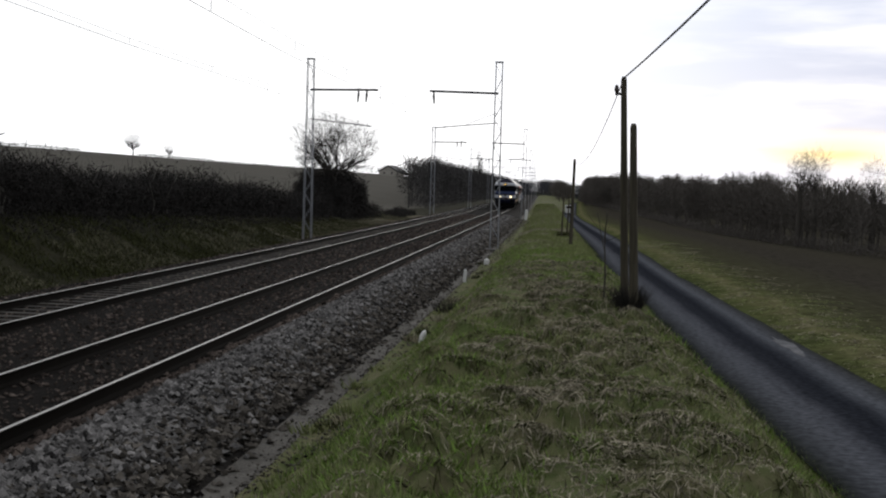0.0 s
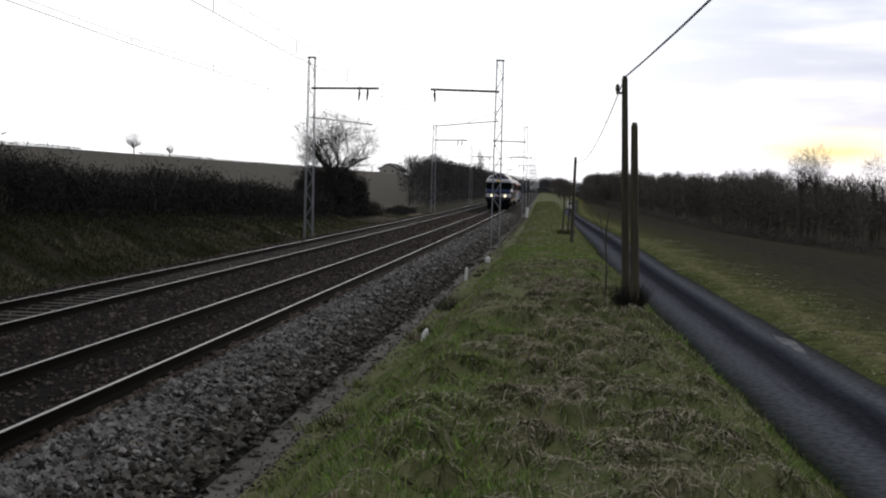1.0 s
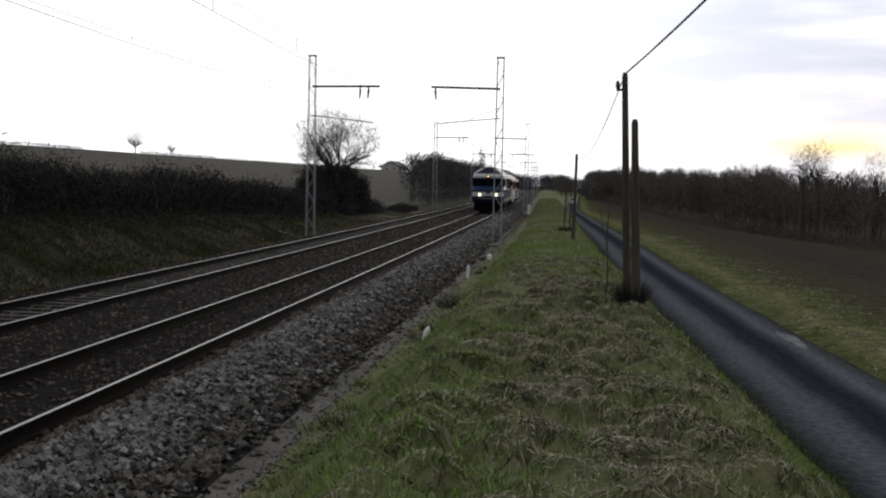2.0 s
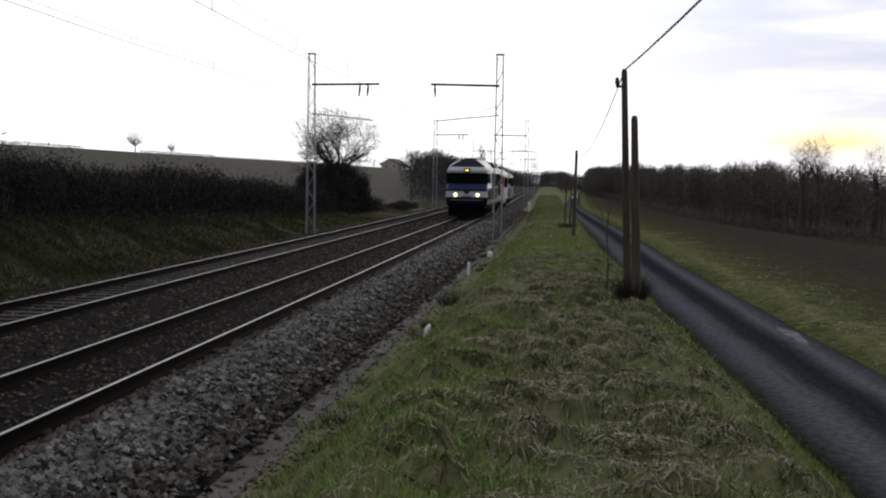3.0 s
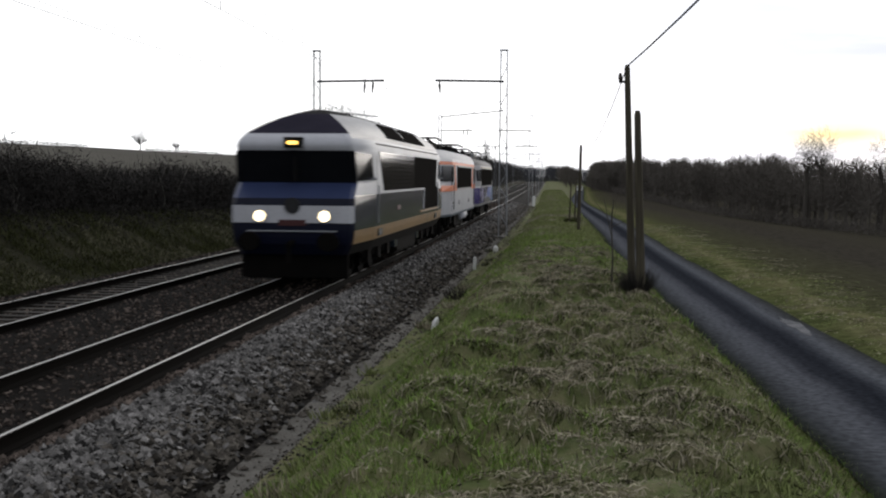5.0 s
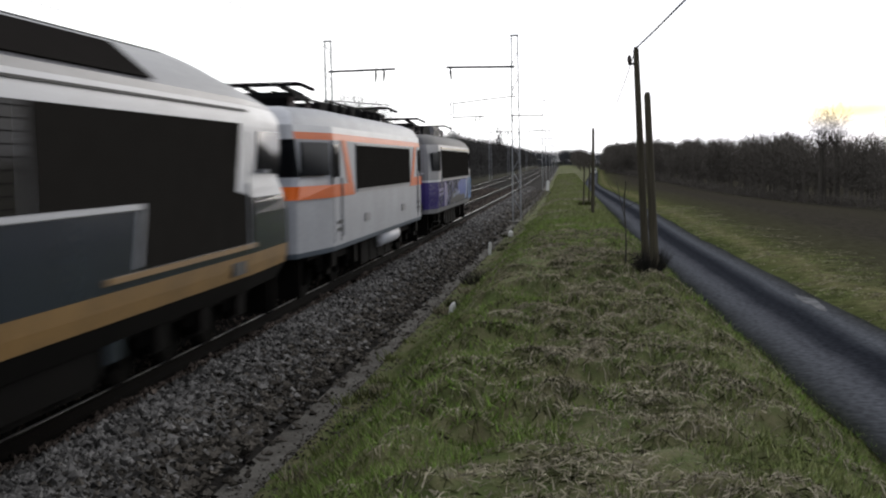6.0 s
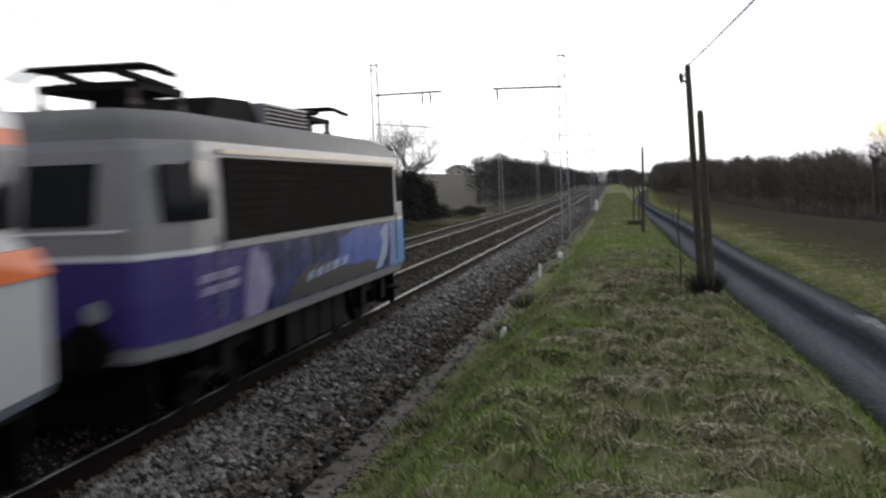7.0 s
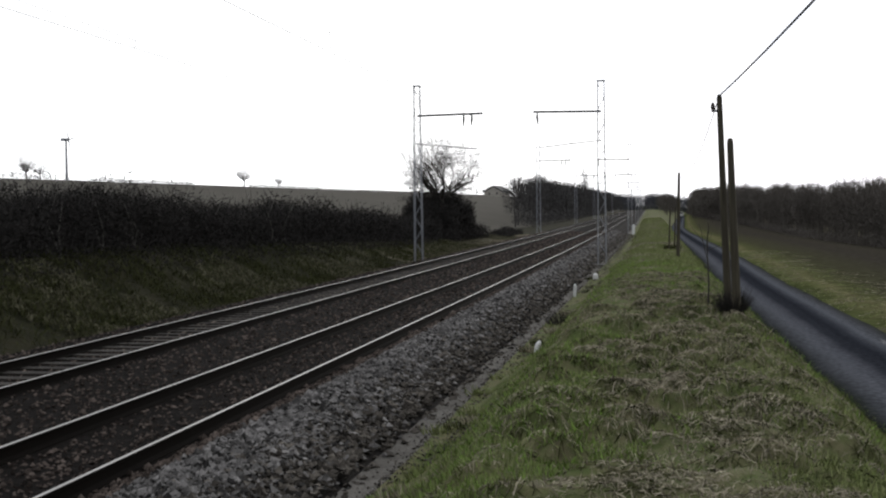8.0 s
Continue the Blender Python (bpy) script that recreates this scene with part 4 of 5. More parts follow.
# ---- locomotives ----
P_DARKBLUE = material("dark_blue_paint", (0.004, 0.006, 0.019), (0.006, 0.007, 0.016), 0.35, spec=0.15, scale=1.5, fine=20)
P_BLUE = material("mid_blue_paint", (0.036, 0.05, 0.115), (0.028, 0.039, 0.09), 0.35, spec=0.2, scale=1.5, fine=20)
P_WHITE = material("dirty_white_paint", (0.5, 0.51, 0.54), (0.37, 0.37, 0.39), 0.45, scale=1.5, fine=20)
P_SILVER = material("silver_grey_paint", (0.2, 0.2, 0.215), (0.14, 0.138, 0.146), 0.4, spec=0.2, scale=1.2, fine=15)
P_ROOF = material("grey_roof_paint", (0.105, 0.104, 0.11), (0.07, 0.069, 0.072), 0.6, spec=0.1, scale=1.2, fine=15)
P_INK = material("black_mural_paint", (0.006, 0.006, 0.012), (0.012, 0.012, 0.022), 0.35, spec=0.1, scale=2, fine=12)
P_BRIGHT = material("bright_blue_paint", (0.02, 0.07, 0.34), (0.01, 0.03, 0.18), 0.35, spec=0.1, scale=1.6, fine=6, mix=1.2)
P_LILAC = material("lilac_paint", (0.2, 0.18, 0.32), (0.11, 0.095, 0.2), 0.35, spec=0.15, scale=2.5, fine=9, mix=1.2)
P_GREY = material("dark_grey_paint", (0.027, 0.035, 0.047), (0.021, 0.026, 0.034), 0.18, spec=0.2, scale=1.2, fine=15)
P_TAN = material("tan_paint", (0.27, 0.158, 0.055), (0.14, 0.085, 0.036), 0.45, spec=0.2, scale=1.5, fine=14)
P_CONCRETE = material("concrete_grey_paint", (0.325, 0.335, 0.365), (0.24, 0.245, 0.265), 0.5, spec=0.2, scale=1.2, fine=15)
P_ORANGE = material("orange_paint", (0.6, 0.115, 0.014), (0.5, 0.1, 0.016), 0.4, spec=0.06, scale=1.5, fine=18)
P_PURPLE = material("purple_paint", (0.05, 0.036, 0.165), (0.036, 0.027, 0.115), 0.25, spec=0.15, scale=1.3, fine=15)
P_DEEP = material("deep_blue_paint", (0.004, 0.007, 0.04), (0.014, 0.026, 0.13), 0.25, spec=0.12, scale=0.8, fine=2.5, mix=1.5)
P_CYAN = material("sky_blue_paint", (0.045, 0.2, 0.43), (0.028, 0.13, 0.33), 0.35, spec=0.15, scale=1.5, fine=15)
P_SKIRT = material("blue_grey_paint", (0.09, 0.115, 0.145), (0.07, 0.08, 0.1), 0.5, spec=0.15, scale=1.5, fine=15)
P_PANEL = material("tinted_side_panel", (0.034, 0.032, 0.028), (0.024, 0.0225, 0.02), 0.0, spec=0.04, scale=1.0, fine=6)
GLASS = material("dark_window_glass", (0.006, 0.007, 0.009), (0.010, 0.011, 0.013), 0.0, spec=0.05, scale=1, fine=5)
GRILLE = material("dark_grille", (0.018, 0.0165, 0.015), (0.024, 0.022, 0.02), 0.5, spec=0.0, scale=3, fine=30)
UNDER = material("underframe_black", (0.004, 0.004, 0.004), (0.008, 0.007, 0.006), 0.9, spec=0.03, scale=3, fine=25)
BLACK = material("roof_black", (0.007, 0.007, 0.007), (0.012, 0.012, 0.012), 0.8, spec=0.03, scale=3, fine=25)
LAMP_WHITE = material("lit_headlamp", (1.0, 0.82, 0.52), None, 0.3, glow=3.2)
LAMP_YELLOW = material("lit_yellow_lamp", (1.0, 0.6, 0.13), None, 0.3, glow=2.6)
P_TANK = material("white_tank_paint", (0.5, 0.51, 0.56), (0.38, 0.38, 0.41), 0.5, spec=0.2, scale=2, fine=20)
P_DOME = material("dark_dome_paint", (0.036, 0.033, 0.046), (0.022, 0.021, 0.03), 0.7, spec=0.0, scale=1.5, fine=15)
P_SWOOSH = material("pale_blue_paint", (0.26, 0.33, 0.46), (0.12, 0.17, 0.32), 0.3, spec=0.3, scale=2.0, fine=8, mix=1.2)
P_TAIL = material("red_lamp_glass", (0.45, 0.04, 0.03), None, 0.25)
MATTBLACK = material("matt_dark_grille", (0.022, 0.02, 0.0185), (0.017, 0.0155, 0.0145), 0.9, spec=0.0, scale=4, fine=30)
P_CREAM = material("cream_line_paint", (0.42, 0.34, 0.22), None, 0.4)
P_RED = material("dark_red_plate", (0.06, 0.012, 0.012), None, 0.6)


def ring(z, L, prof):
    """The plan of the body at a height: half width, half width of the end, length of the taper, set-back of the end."""
    zs = [p[0] for p in prof]
    w, wf, tp, eo = (float(np.interp(z, zs, [p[i] for p in prof])) for i in (1, 2, 3, 4))
    h = L / 2 - eo
    c = 0.1
    q = [(-wf + c, -h), (wf - c, -h), (wf, -h + c), (w, -h + tp), (w, h - tp), (wf, h - c)]
    q += [(-a, -b) for a, b in q]
    return [(a, b, z) for a, b in q]


def band(t, L, prof, z0, z1, front, side, name, steps=1, label=""):
    """One horizontal band of the body: its two ends and its two sides as parts."""
    zs = np.linspace(z0, z1, steps + 1)
    rings = [ring(z, L, prof) for z in zs]
    n = 12
    faces = [[(k * n + i, k * n + (i + 1) % n, (k + 1) * n + (i + 1) % n, (k + 1) * n + i) for k in range(steps)] for i in range(n)]
    groups = [(name, range(n), side, label)] if front is side else [("end_" + name, (11, 0, 1), front, ""), ("end_" + name, (5, 6, 7), front, ""), ("side_" + name, (2, 3, 4), side, label), ("side_" + name, (8, 9, 10), side, label)]
    for title, pick, mat, text in groups:
        s = Shape()
        s.v = [p for r in rings for p in r]
        s.f = [f for i in pick for f in faces[i]]
        used = sorted({i for f in s.f for i in f})
        to = {i: k for k, i in enumerate(used)}
        s.v, s.f = [s.v[i] for i in used], [tuple(to[i] for i in f) for f in s.f]
        part(title, s, mat, t, text, smooth=steps > 2)


def deck(t, L, prof, z, mat, name):
    s = Shape()
    s.add(ring(z, L, prof), [tuple(range(12))])
    return part(name, s, mat, t)


def panel(name, outline, w, mat, parent, both=True, out=0.02, label="", depth=0.03):
    """A flat panel of (y, z) on the body's side, proud of it."""
    obs = []
    for k in (1, -1) if both else (1,):
        obs.append(part(name, Shape().prism(outline, k * (w - depth), k * (w + out)), mat, parent, label))
    return obs


def rect(y0, z0, y1, z1):
    return [(y0, z0), (y1, z0), (y1, z1), (y0, z1)]


def grille(name, y0, y1, z0, z1, w, parent, slats=8, slant=0.0, label="dark louvred grille", mat=None):
    """A dark panel with thin louvres and a pale frame."""
    for ob in panel(name, [(y0 + slant, z0), (y1, z0), (y1, z1), (y0, z1)], w, mat or GRILLE, parent, label=label):
        k = 1 if ob.data.vertices[0].co.x > 0 else -1
        s = Shape()
        for i in range(slats):
            z = z0 + (z1 - z0) * (i + 0.5) / slats
            s.box((k * (w + 0.015), y0 + slant + 0.05, z - 0.006), (k * (w + 0.026), y1 - 0.05, z + 0.006))
        part("louvres", s, MATTBLACK, ob)


def bogie(t, y, axles, r, half):
    b = thing("bogie", "", "", None)
    b.parent = t
    b.matrix_basis = pose(0, y, 0)
    for k in (-1, 1):
        s = Shape().prism([(-half, 0.62), (half, 0.62), (half, 0.8), (half * 0.6, 0.86), (-half * 0.6, 0.86), (-half, 0.8)], k * 1.05, k * 1.2)
        for a in axles:
            s.box((k * 1.2 - 0.06, a - 0.17, r - 0.18), (k * 1.2 + 0.1, a + 0.17, r + 0.18))
            s.tube([(k * 1.16, a - 0.42, 0.5), (k * 1.16, a - 0.42, 0.95)], 0.09, 8).tube([(k * 1.16, a + 0.42, 0.5), (k * 1.16, a + 0.42, 0.95)], 0.09, 8)
        part("side_frame", s, UNDER, b)
    # bolster drawn deep and full, to keep the space under the body dark
    part("bolster", Shape().box((-0.62, -half, 0.16), (0.62, half, 0.9)), UNDER, b)
    for k in (-1, 1):
        for a in axles:
            for q in (a - 0.62, a + 0.46):
                part("brake_block", Shape().box((k * 0.86, q, 0.26), (k * 1.0, q + 0.16, 0.8)), UNDER, b)
    sets = []
    for a in axles:
        s = Shape().tube([(-1.1, 0, 0), (1.1, 0, 0)], 0.09, 8)
        for k in (-1, 1):
            s.tube([(k * 0.68, 0, 0), (k * 0.71, 0, 0), (k * 0.711, 0, 0), (k * 0.82, 0, 0)], [r + 0.025, r + 0.025, r, r], 24)
            for j in range(5):
                q = j * 2 * math.pi / 5
                s.box((k * 0.82, math.cos(q) * r * 0.55 - 0.06, math.sin(q) * r * 0.55 - 0.06), (k * 0.835, math.cos(q) * r * 0.55 + 0.06, math.sin(q) * r * 0.55 + 0.06))
        ob = part("wheelset", s, UNDER, b)
        ob.matrix_basis = pose(0, a, r)
        sets.append((ob, a, r))
    return sets


def buffers(t, L, z=1.05):
    for e in (-1, 1):
        for x in (-0.87, 0.87):
            part("buffer", Shape().tube([(x, e * (L / 2 - 0.25), z), (x, e * (L / 2 + 0.35), z), (x, e * (L / 2 + 0.36), z), (x, e * (L / 2 + 0.42), z)], [0.1, 0.1, 0.25, 0.24], 14), UNDER, t)
        part("coupling", Shape().tube([(0, e * (L / 2 - 0.2), z), (0, e * (L / 2 + 0.4), z - 0.1)], 0.07, 8).tube([(0, e * (L / 2 + 0.3), z), (0, e * (L / 2 + 0.36), z - 0.5)], 0.05, 6), UNDER, t)


def pantograph(t, y, z, flip=1):
    p = thing("pantograph", "", "")
    p.parent = t
    p.matrix_basis = pose(0, y, z)
    part("base_frame", Shape().box((-0.6, -0.75, 0.22), (-0.52, 0.75, 0.3)).box((0.52, -0.75, 0.22), (0.6, 0.75, 0.3)).box((-0.6, -0.75, 0.22), (0.6, -0.67, 0.3)).box((-0.6, 0.67, 0.22), (0.6, 0.75, 0.3)), BLACK, p)
    for x in (-0.55, 0.55):
        for yy in (-0.7, 0.7):
            part("insulator", Shape().tube([(x, yy, -0.05), (x, yy, 0.05), (x, yy, 0.12), (x, yy, 0.24)], [0.05, 0.075, 0.05, 0.06], 8), PORCELAIN, p)
    for x in (-0.45, 0.45):
        part("arm", Shape().tube([(x, -0.6 * flip, 0.28), (x * 0.9, 0.95 * flip, 0.34), (x * 0.8, -0.75 * flip, 0.44)], 0.055, 5), BLACK, p)
    for q in (-0.35, 0.25, 0.85):
        part("cross_bar", Shape().tube([(-0.45, q * flip, 0.32), (0.45, q * flip, 0.32)], 0.035, 5), BLACK, p)
    part("drive_box", Shape().box((-0.3, 0.0, 0.02), (0.3, 0.65, 0.3)), BLACK, p)
    part("collector_head", Shape().tube([(-0.95, -0.75 * flip, 0.36), (-0.7, -0.75 * flip, 0.48), (0.7, -0.75 * flip, 0.48), (0.95, -0.75 * flip, 0.36)], 0.035, 5)
         .tube([(-0.95, -0.4 * flip, 0.36), (-0.7, -0.4 * flip, 0.48), (0.7, -0.4 * flip, 0.48), (0.95, -0.4 * flip, 0.36)], 0.035, 5), BLACK, p)


def under_gear(t, L, y0, y1, tank=False):
    part("underframe", Shape().box((-1.25, -L / 2 + 0.7, 0.78), (1.25, L / 2 - 0.7, 1.02)), UNDER, t)
    # added plates at both ends block light from getting under the body
    for e in (-1, 1):
        part("light_baffle", Shape().box((-1.15, e * (L / 2 - 0.5) - 0.04, 0.14), (1.15, e * (L / 2 - 0.5) + 0.04, 0.8)), UNDER, t)
    # gear boxes span the full width, which also shuts light out
    for i in range(4):
        a = y0 + (y1 - y0) * i / 4
        part("equipment_box", Shape().box((-1.22, a + 0.05, 0.27), (1.22, a + (y1 - y0) / 4 - 0.08, 0.8)), UNDER, t)


def diesel():
    L = 19.3
    t = thing("diesel_locomotive", "blue, white and dark grey diesel locomotive with lit headlamps", "locomotive", group="train")
    prof = [(0.70, 1.32, 1.2, 2.4, 0.14), (1.0, 1.44, 1.34, 2.4, 0.02), (1.34, 1.47, 1.37, 2.4, 0.0), (1.84, 1.48, 1.37, 2.4, 0.0), (2.0, 1.48, 1.36, 2.4, 0.03), (2.33, 1.48, 1.35, 2.3, 0.45),
            (2.36, 1.48, 1.35, 2.3, 0.5), (3.07, 1.47, 1.32, 2.3, 0.22), (3.09, 1.47, 1.33, 2.3, 0.14), (3.3, 1.45, 1.28, 2.3, 0.2), (3.45, 1.41, 1.18, 2.3, 0.4), (3.6, 1.3, 1.0, 2.2, 0.75), (3.75, 1.14, 0.8, 2.1, 1.15),
            (3.9, 0.92, 0.55, 2.0, 1.65), (4.02, 0.65, 0.32, 1.6, 2.2), (4.1, 0.35, 0.14, 1.2, 2.7)]
    band(t, L, prof, 0.70, 0.97, P_DARKBLUE, UNDER, "skirt", 2)
    band(t, L, prof, 0.97, 1.32, P_DARKBLUE, P_TAN, "sole_band", 2, "worn tan sole bar")
    band(t, L, prof, 1.32, 1.48, P_DARKBLUE, P_GREY, "apron_band", 1, "dark grey body side")
    band(t, L, prof, 1.48, 1.86, P_WHITE, P_GREY, "lower_band", 2, "dark grey body side")
    band(t, L, prof, 1.86, 2.02, P_DARKBLUE, P_GREY, "stripe_band", 1)
    band(t, L, prof, 2.02, 2.09, P_BLUE, P_GREY, "nose_band", 1)
    band(t, L, prof, 2.09, 2.36, P_BLUE, P_WHITE, "sill_band", 2)
    band(t, L, prof, 2.36, 3.07, GLASS, P_WHITE, "window_band", 2, "dirty white cab and body side")
    band(t, L, prof, 3.07, 3.36, P_WHITE, P_WHITE, "cornice", 3)
    band(t, L, prof, 3.36, 3.45, P_WHITE, P_SILVER, "gutter", 1)
    band(t, L, prof, 3.45, 3.96, P_DOME, P_SILVER, "roof_slope", 6, "silver grey sloping roof")
    band(t, L, prof, 3.96, 4.1, BLACK, BLACK, "roof_top", 3)
    deck(t, L, prof, 4.1, BLACK, "roof_cap")
    w = 1.47
    h = L / 2
    grille("side_grille", -h + 2.95, -h + 9.85, 2.16, 3.1, w, t, 9, 0.75, "grey tinted side panel with fine louvres", P_PANEL)
    panel("rear_grille", [(-h + 9.9, 2.16), (-h + 12.5, 2.16), (-h + 12.5, 1.48), (h - 0.3 - 2.2, 1.48), (h - 2.5, 2.1), (h - 3.3, 2.2), (h - 3.0, 3.1), (-h + 9.9, 3.1)], w, GRILLE, t, label="dark louvred grille")
    panel("white_line", rect(-h + 3.7, 2.1, -h + 12.5, 2.15), w, P_WHITE, t, out=0.03)
    panel("white_step", [(-h + 12.3, 1.5), (-h + 12.35, 1.5), (-h + 12.53, 2.15), (-h + 12.48, 2.15)], w, P_WHITE, t, out=0.03)
    panel("tan_line", rect(-h + 11.5, 1.40, h - 2.4, 1.46), w, P_TAN, t, out=0.03)
    panel("upper_line", rect(-h + 2.6, 3.27, h - 2.6, 3.30), 1.44, DARKSTEEL, t, out=0.03)
    for e in (-1, 1):
        for k in (-1, 1):
            d = 0.025 * k
            corner = [(1.335, 0.5, 2.4), (1.445, 2.2, 2.44), (1.435, 1.95, 3.02), (1.315, 0.3, 3.04)]
            s = Shape().add([(k * x + o, e * (h - q), z) for o in (d, -2 * d) for x, q, z in corner], [(0, 1, 2, 3), (7, 6, 5, 4), (0, 4, 5, 1), (1, 5, 6, 2), (2, 6, 7, 3), (3, 7, 4, 0)])
            part("cab_window", s, GLASS, t, "dark cab side window")
        for x in (-0.72, 0.72):
            lamp = part("headlamp", Shape().tube([(x, e * (h - 0.05), 1.63), (x, e * (h + 0.05), 1.63)], [0.15, 0.13], 20), STEEL, t)
            if e < 0:
                part("lens", Shape().tube([(x, e * (h + 0.045), 1.63), (x, e * (h + 0.06), 1.63)], 0.12, 20), LAMP_WHITE, lamp)
        part("badge", Shape().tube([(0, e * (h - 0.02), 1.86), (0, e * (h + 0.03), 1.86)], 0.18, 16), DARKSTEEL, t)
        part("number_plate", Shape().box((-0.3, e * h - 0.02, 1.42), (0.3, e * h + 0.02, 1.55)), P_RED, t)
        lampbox = part("roof_lamp", Shape().box((-0.2, e * (h - 0.18) - 0.14, 3.12), (0.2, e * (h - 0.18) + 0.14, 3.36)), BLACK, t)
        if e < 0:
            part("lens", Shape().box((-0.11, e * (h - 0.02) - 0.025, 3.2), (0.11, e * (h - 0.02) + 0.015, 3.27)), LAMP_YELLOW, lampbox)
        part("screen_pillar", Shape().box((-0.04, e * (h - 0.33) - 0.05, 2.4), (0.04, e * (h - 0.33) + 0.05, 3.05)), BLACK, t)
        part("handrail", Shape().tube([(-1.0, e * (h + 0.04), 1.3), (1.0, e * (h + 0.04), 1.3)], 0.018, 6), STEEL, t)
        part("snow_plough", Shape().box((-1.2, e * (h - 0.3) - 0.04, 0.18), (1.2, e * (h - 0.3) + 0.04, 0.72)), UNDER, t)
    panel("side_plate", rect(-h + 6.2, 1.62, -h + 6.8, 1.74), w, P_RED, t, label="small dark red plate")
    for e in (-1, 1):
        panel("door_seam", rect(e * (h - 2.62), 1.36, e * (h - 2.66), 3.0), w, DARKSTEEL, t, out=0.006)
        panel("tan_vent", rect(e * (h - 2.9), 1.05, e * (h - 3.5), 1.25), w, DARKSTEEL, t, out=0.012)
        for k in (-1, 1):
            part("door_rail", Shape().tube([(k * 1.5, e * (h - 2.75), 1.4), (k * 1.5, e * (h - 2.75), 2.3)], 0.016, 6), STEEL, t)
            part("mirror", Shape().box((k * 1.42, e * (h - 1.95) - 0.05, 2.42), (k * 1.58, e * (h - 1.95) + 0.05, 2.48)), STEEL, t)
    for k in (-1, 1):
        for a, b in ((-h + 4.8, -h + 8.6), (-h + 8.7, -h + 13.2)):
            s = Shape().add([(k * 1.41, a, 3.5), (k * 1.41, b, 3.5), (k * 1.06, b - 0.3, 3.87), (k * 1.06, a + 0.5, 3.87), (k * 1.3, a, 3.45), (k * 1.3, b, 3.45), (k * 0.95, b - 0.3, 3.8), (k * 0.95, a + 0.5, 3.8)],
                            [(0, 1, 2, 3), (7, 6, 5, 4), (0, 4, 5, 1), (1, 5, 6, 2), (2, 6, 7, 3), (3, 7, 4, 0)])
            part("roof_grille", s, MATTBLACK, t, "dark roof grille panel")
        part("fuel_tank", Shape().prism([(-2.0, 0.35), (2.0, 0.35), (2.2, 0.5), (2.2, 0.95), (-2.2, 0.95), (-2.2, 0.5)], k * 0.8, k * 1.28), UNDER, t)
        for y in (-2.6, 2.4):
            part("side_step", Shape().box((k * 1.2, y - 0.2, 0.5), (k * 1.32, y + 0.2, 1.0)), P_GREY, t)
    under_gear(t, L, -2.2, 2.2)
    buffers(t, L)
    for ob in t.children_recursive:
        if ob.type == "MESH":
            for v in ob.data.vertices:
                v.co.z -= 0.08 * min(max((v.co.z - 0.75) / 0.5, 0.0), 1.0)
    sets = bogie(t, -h + 4.2, (-1.6, 0, 1.6), 0.58, 2.3) + bogie(t, h - 4.2, (-1.6, 0, 1.6), 0.58, 2.3)
    return t, sets


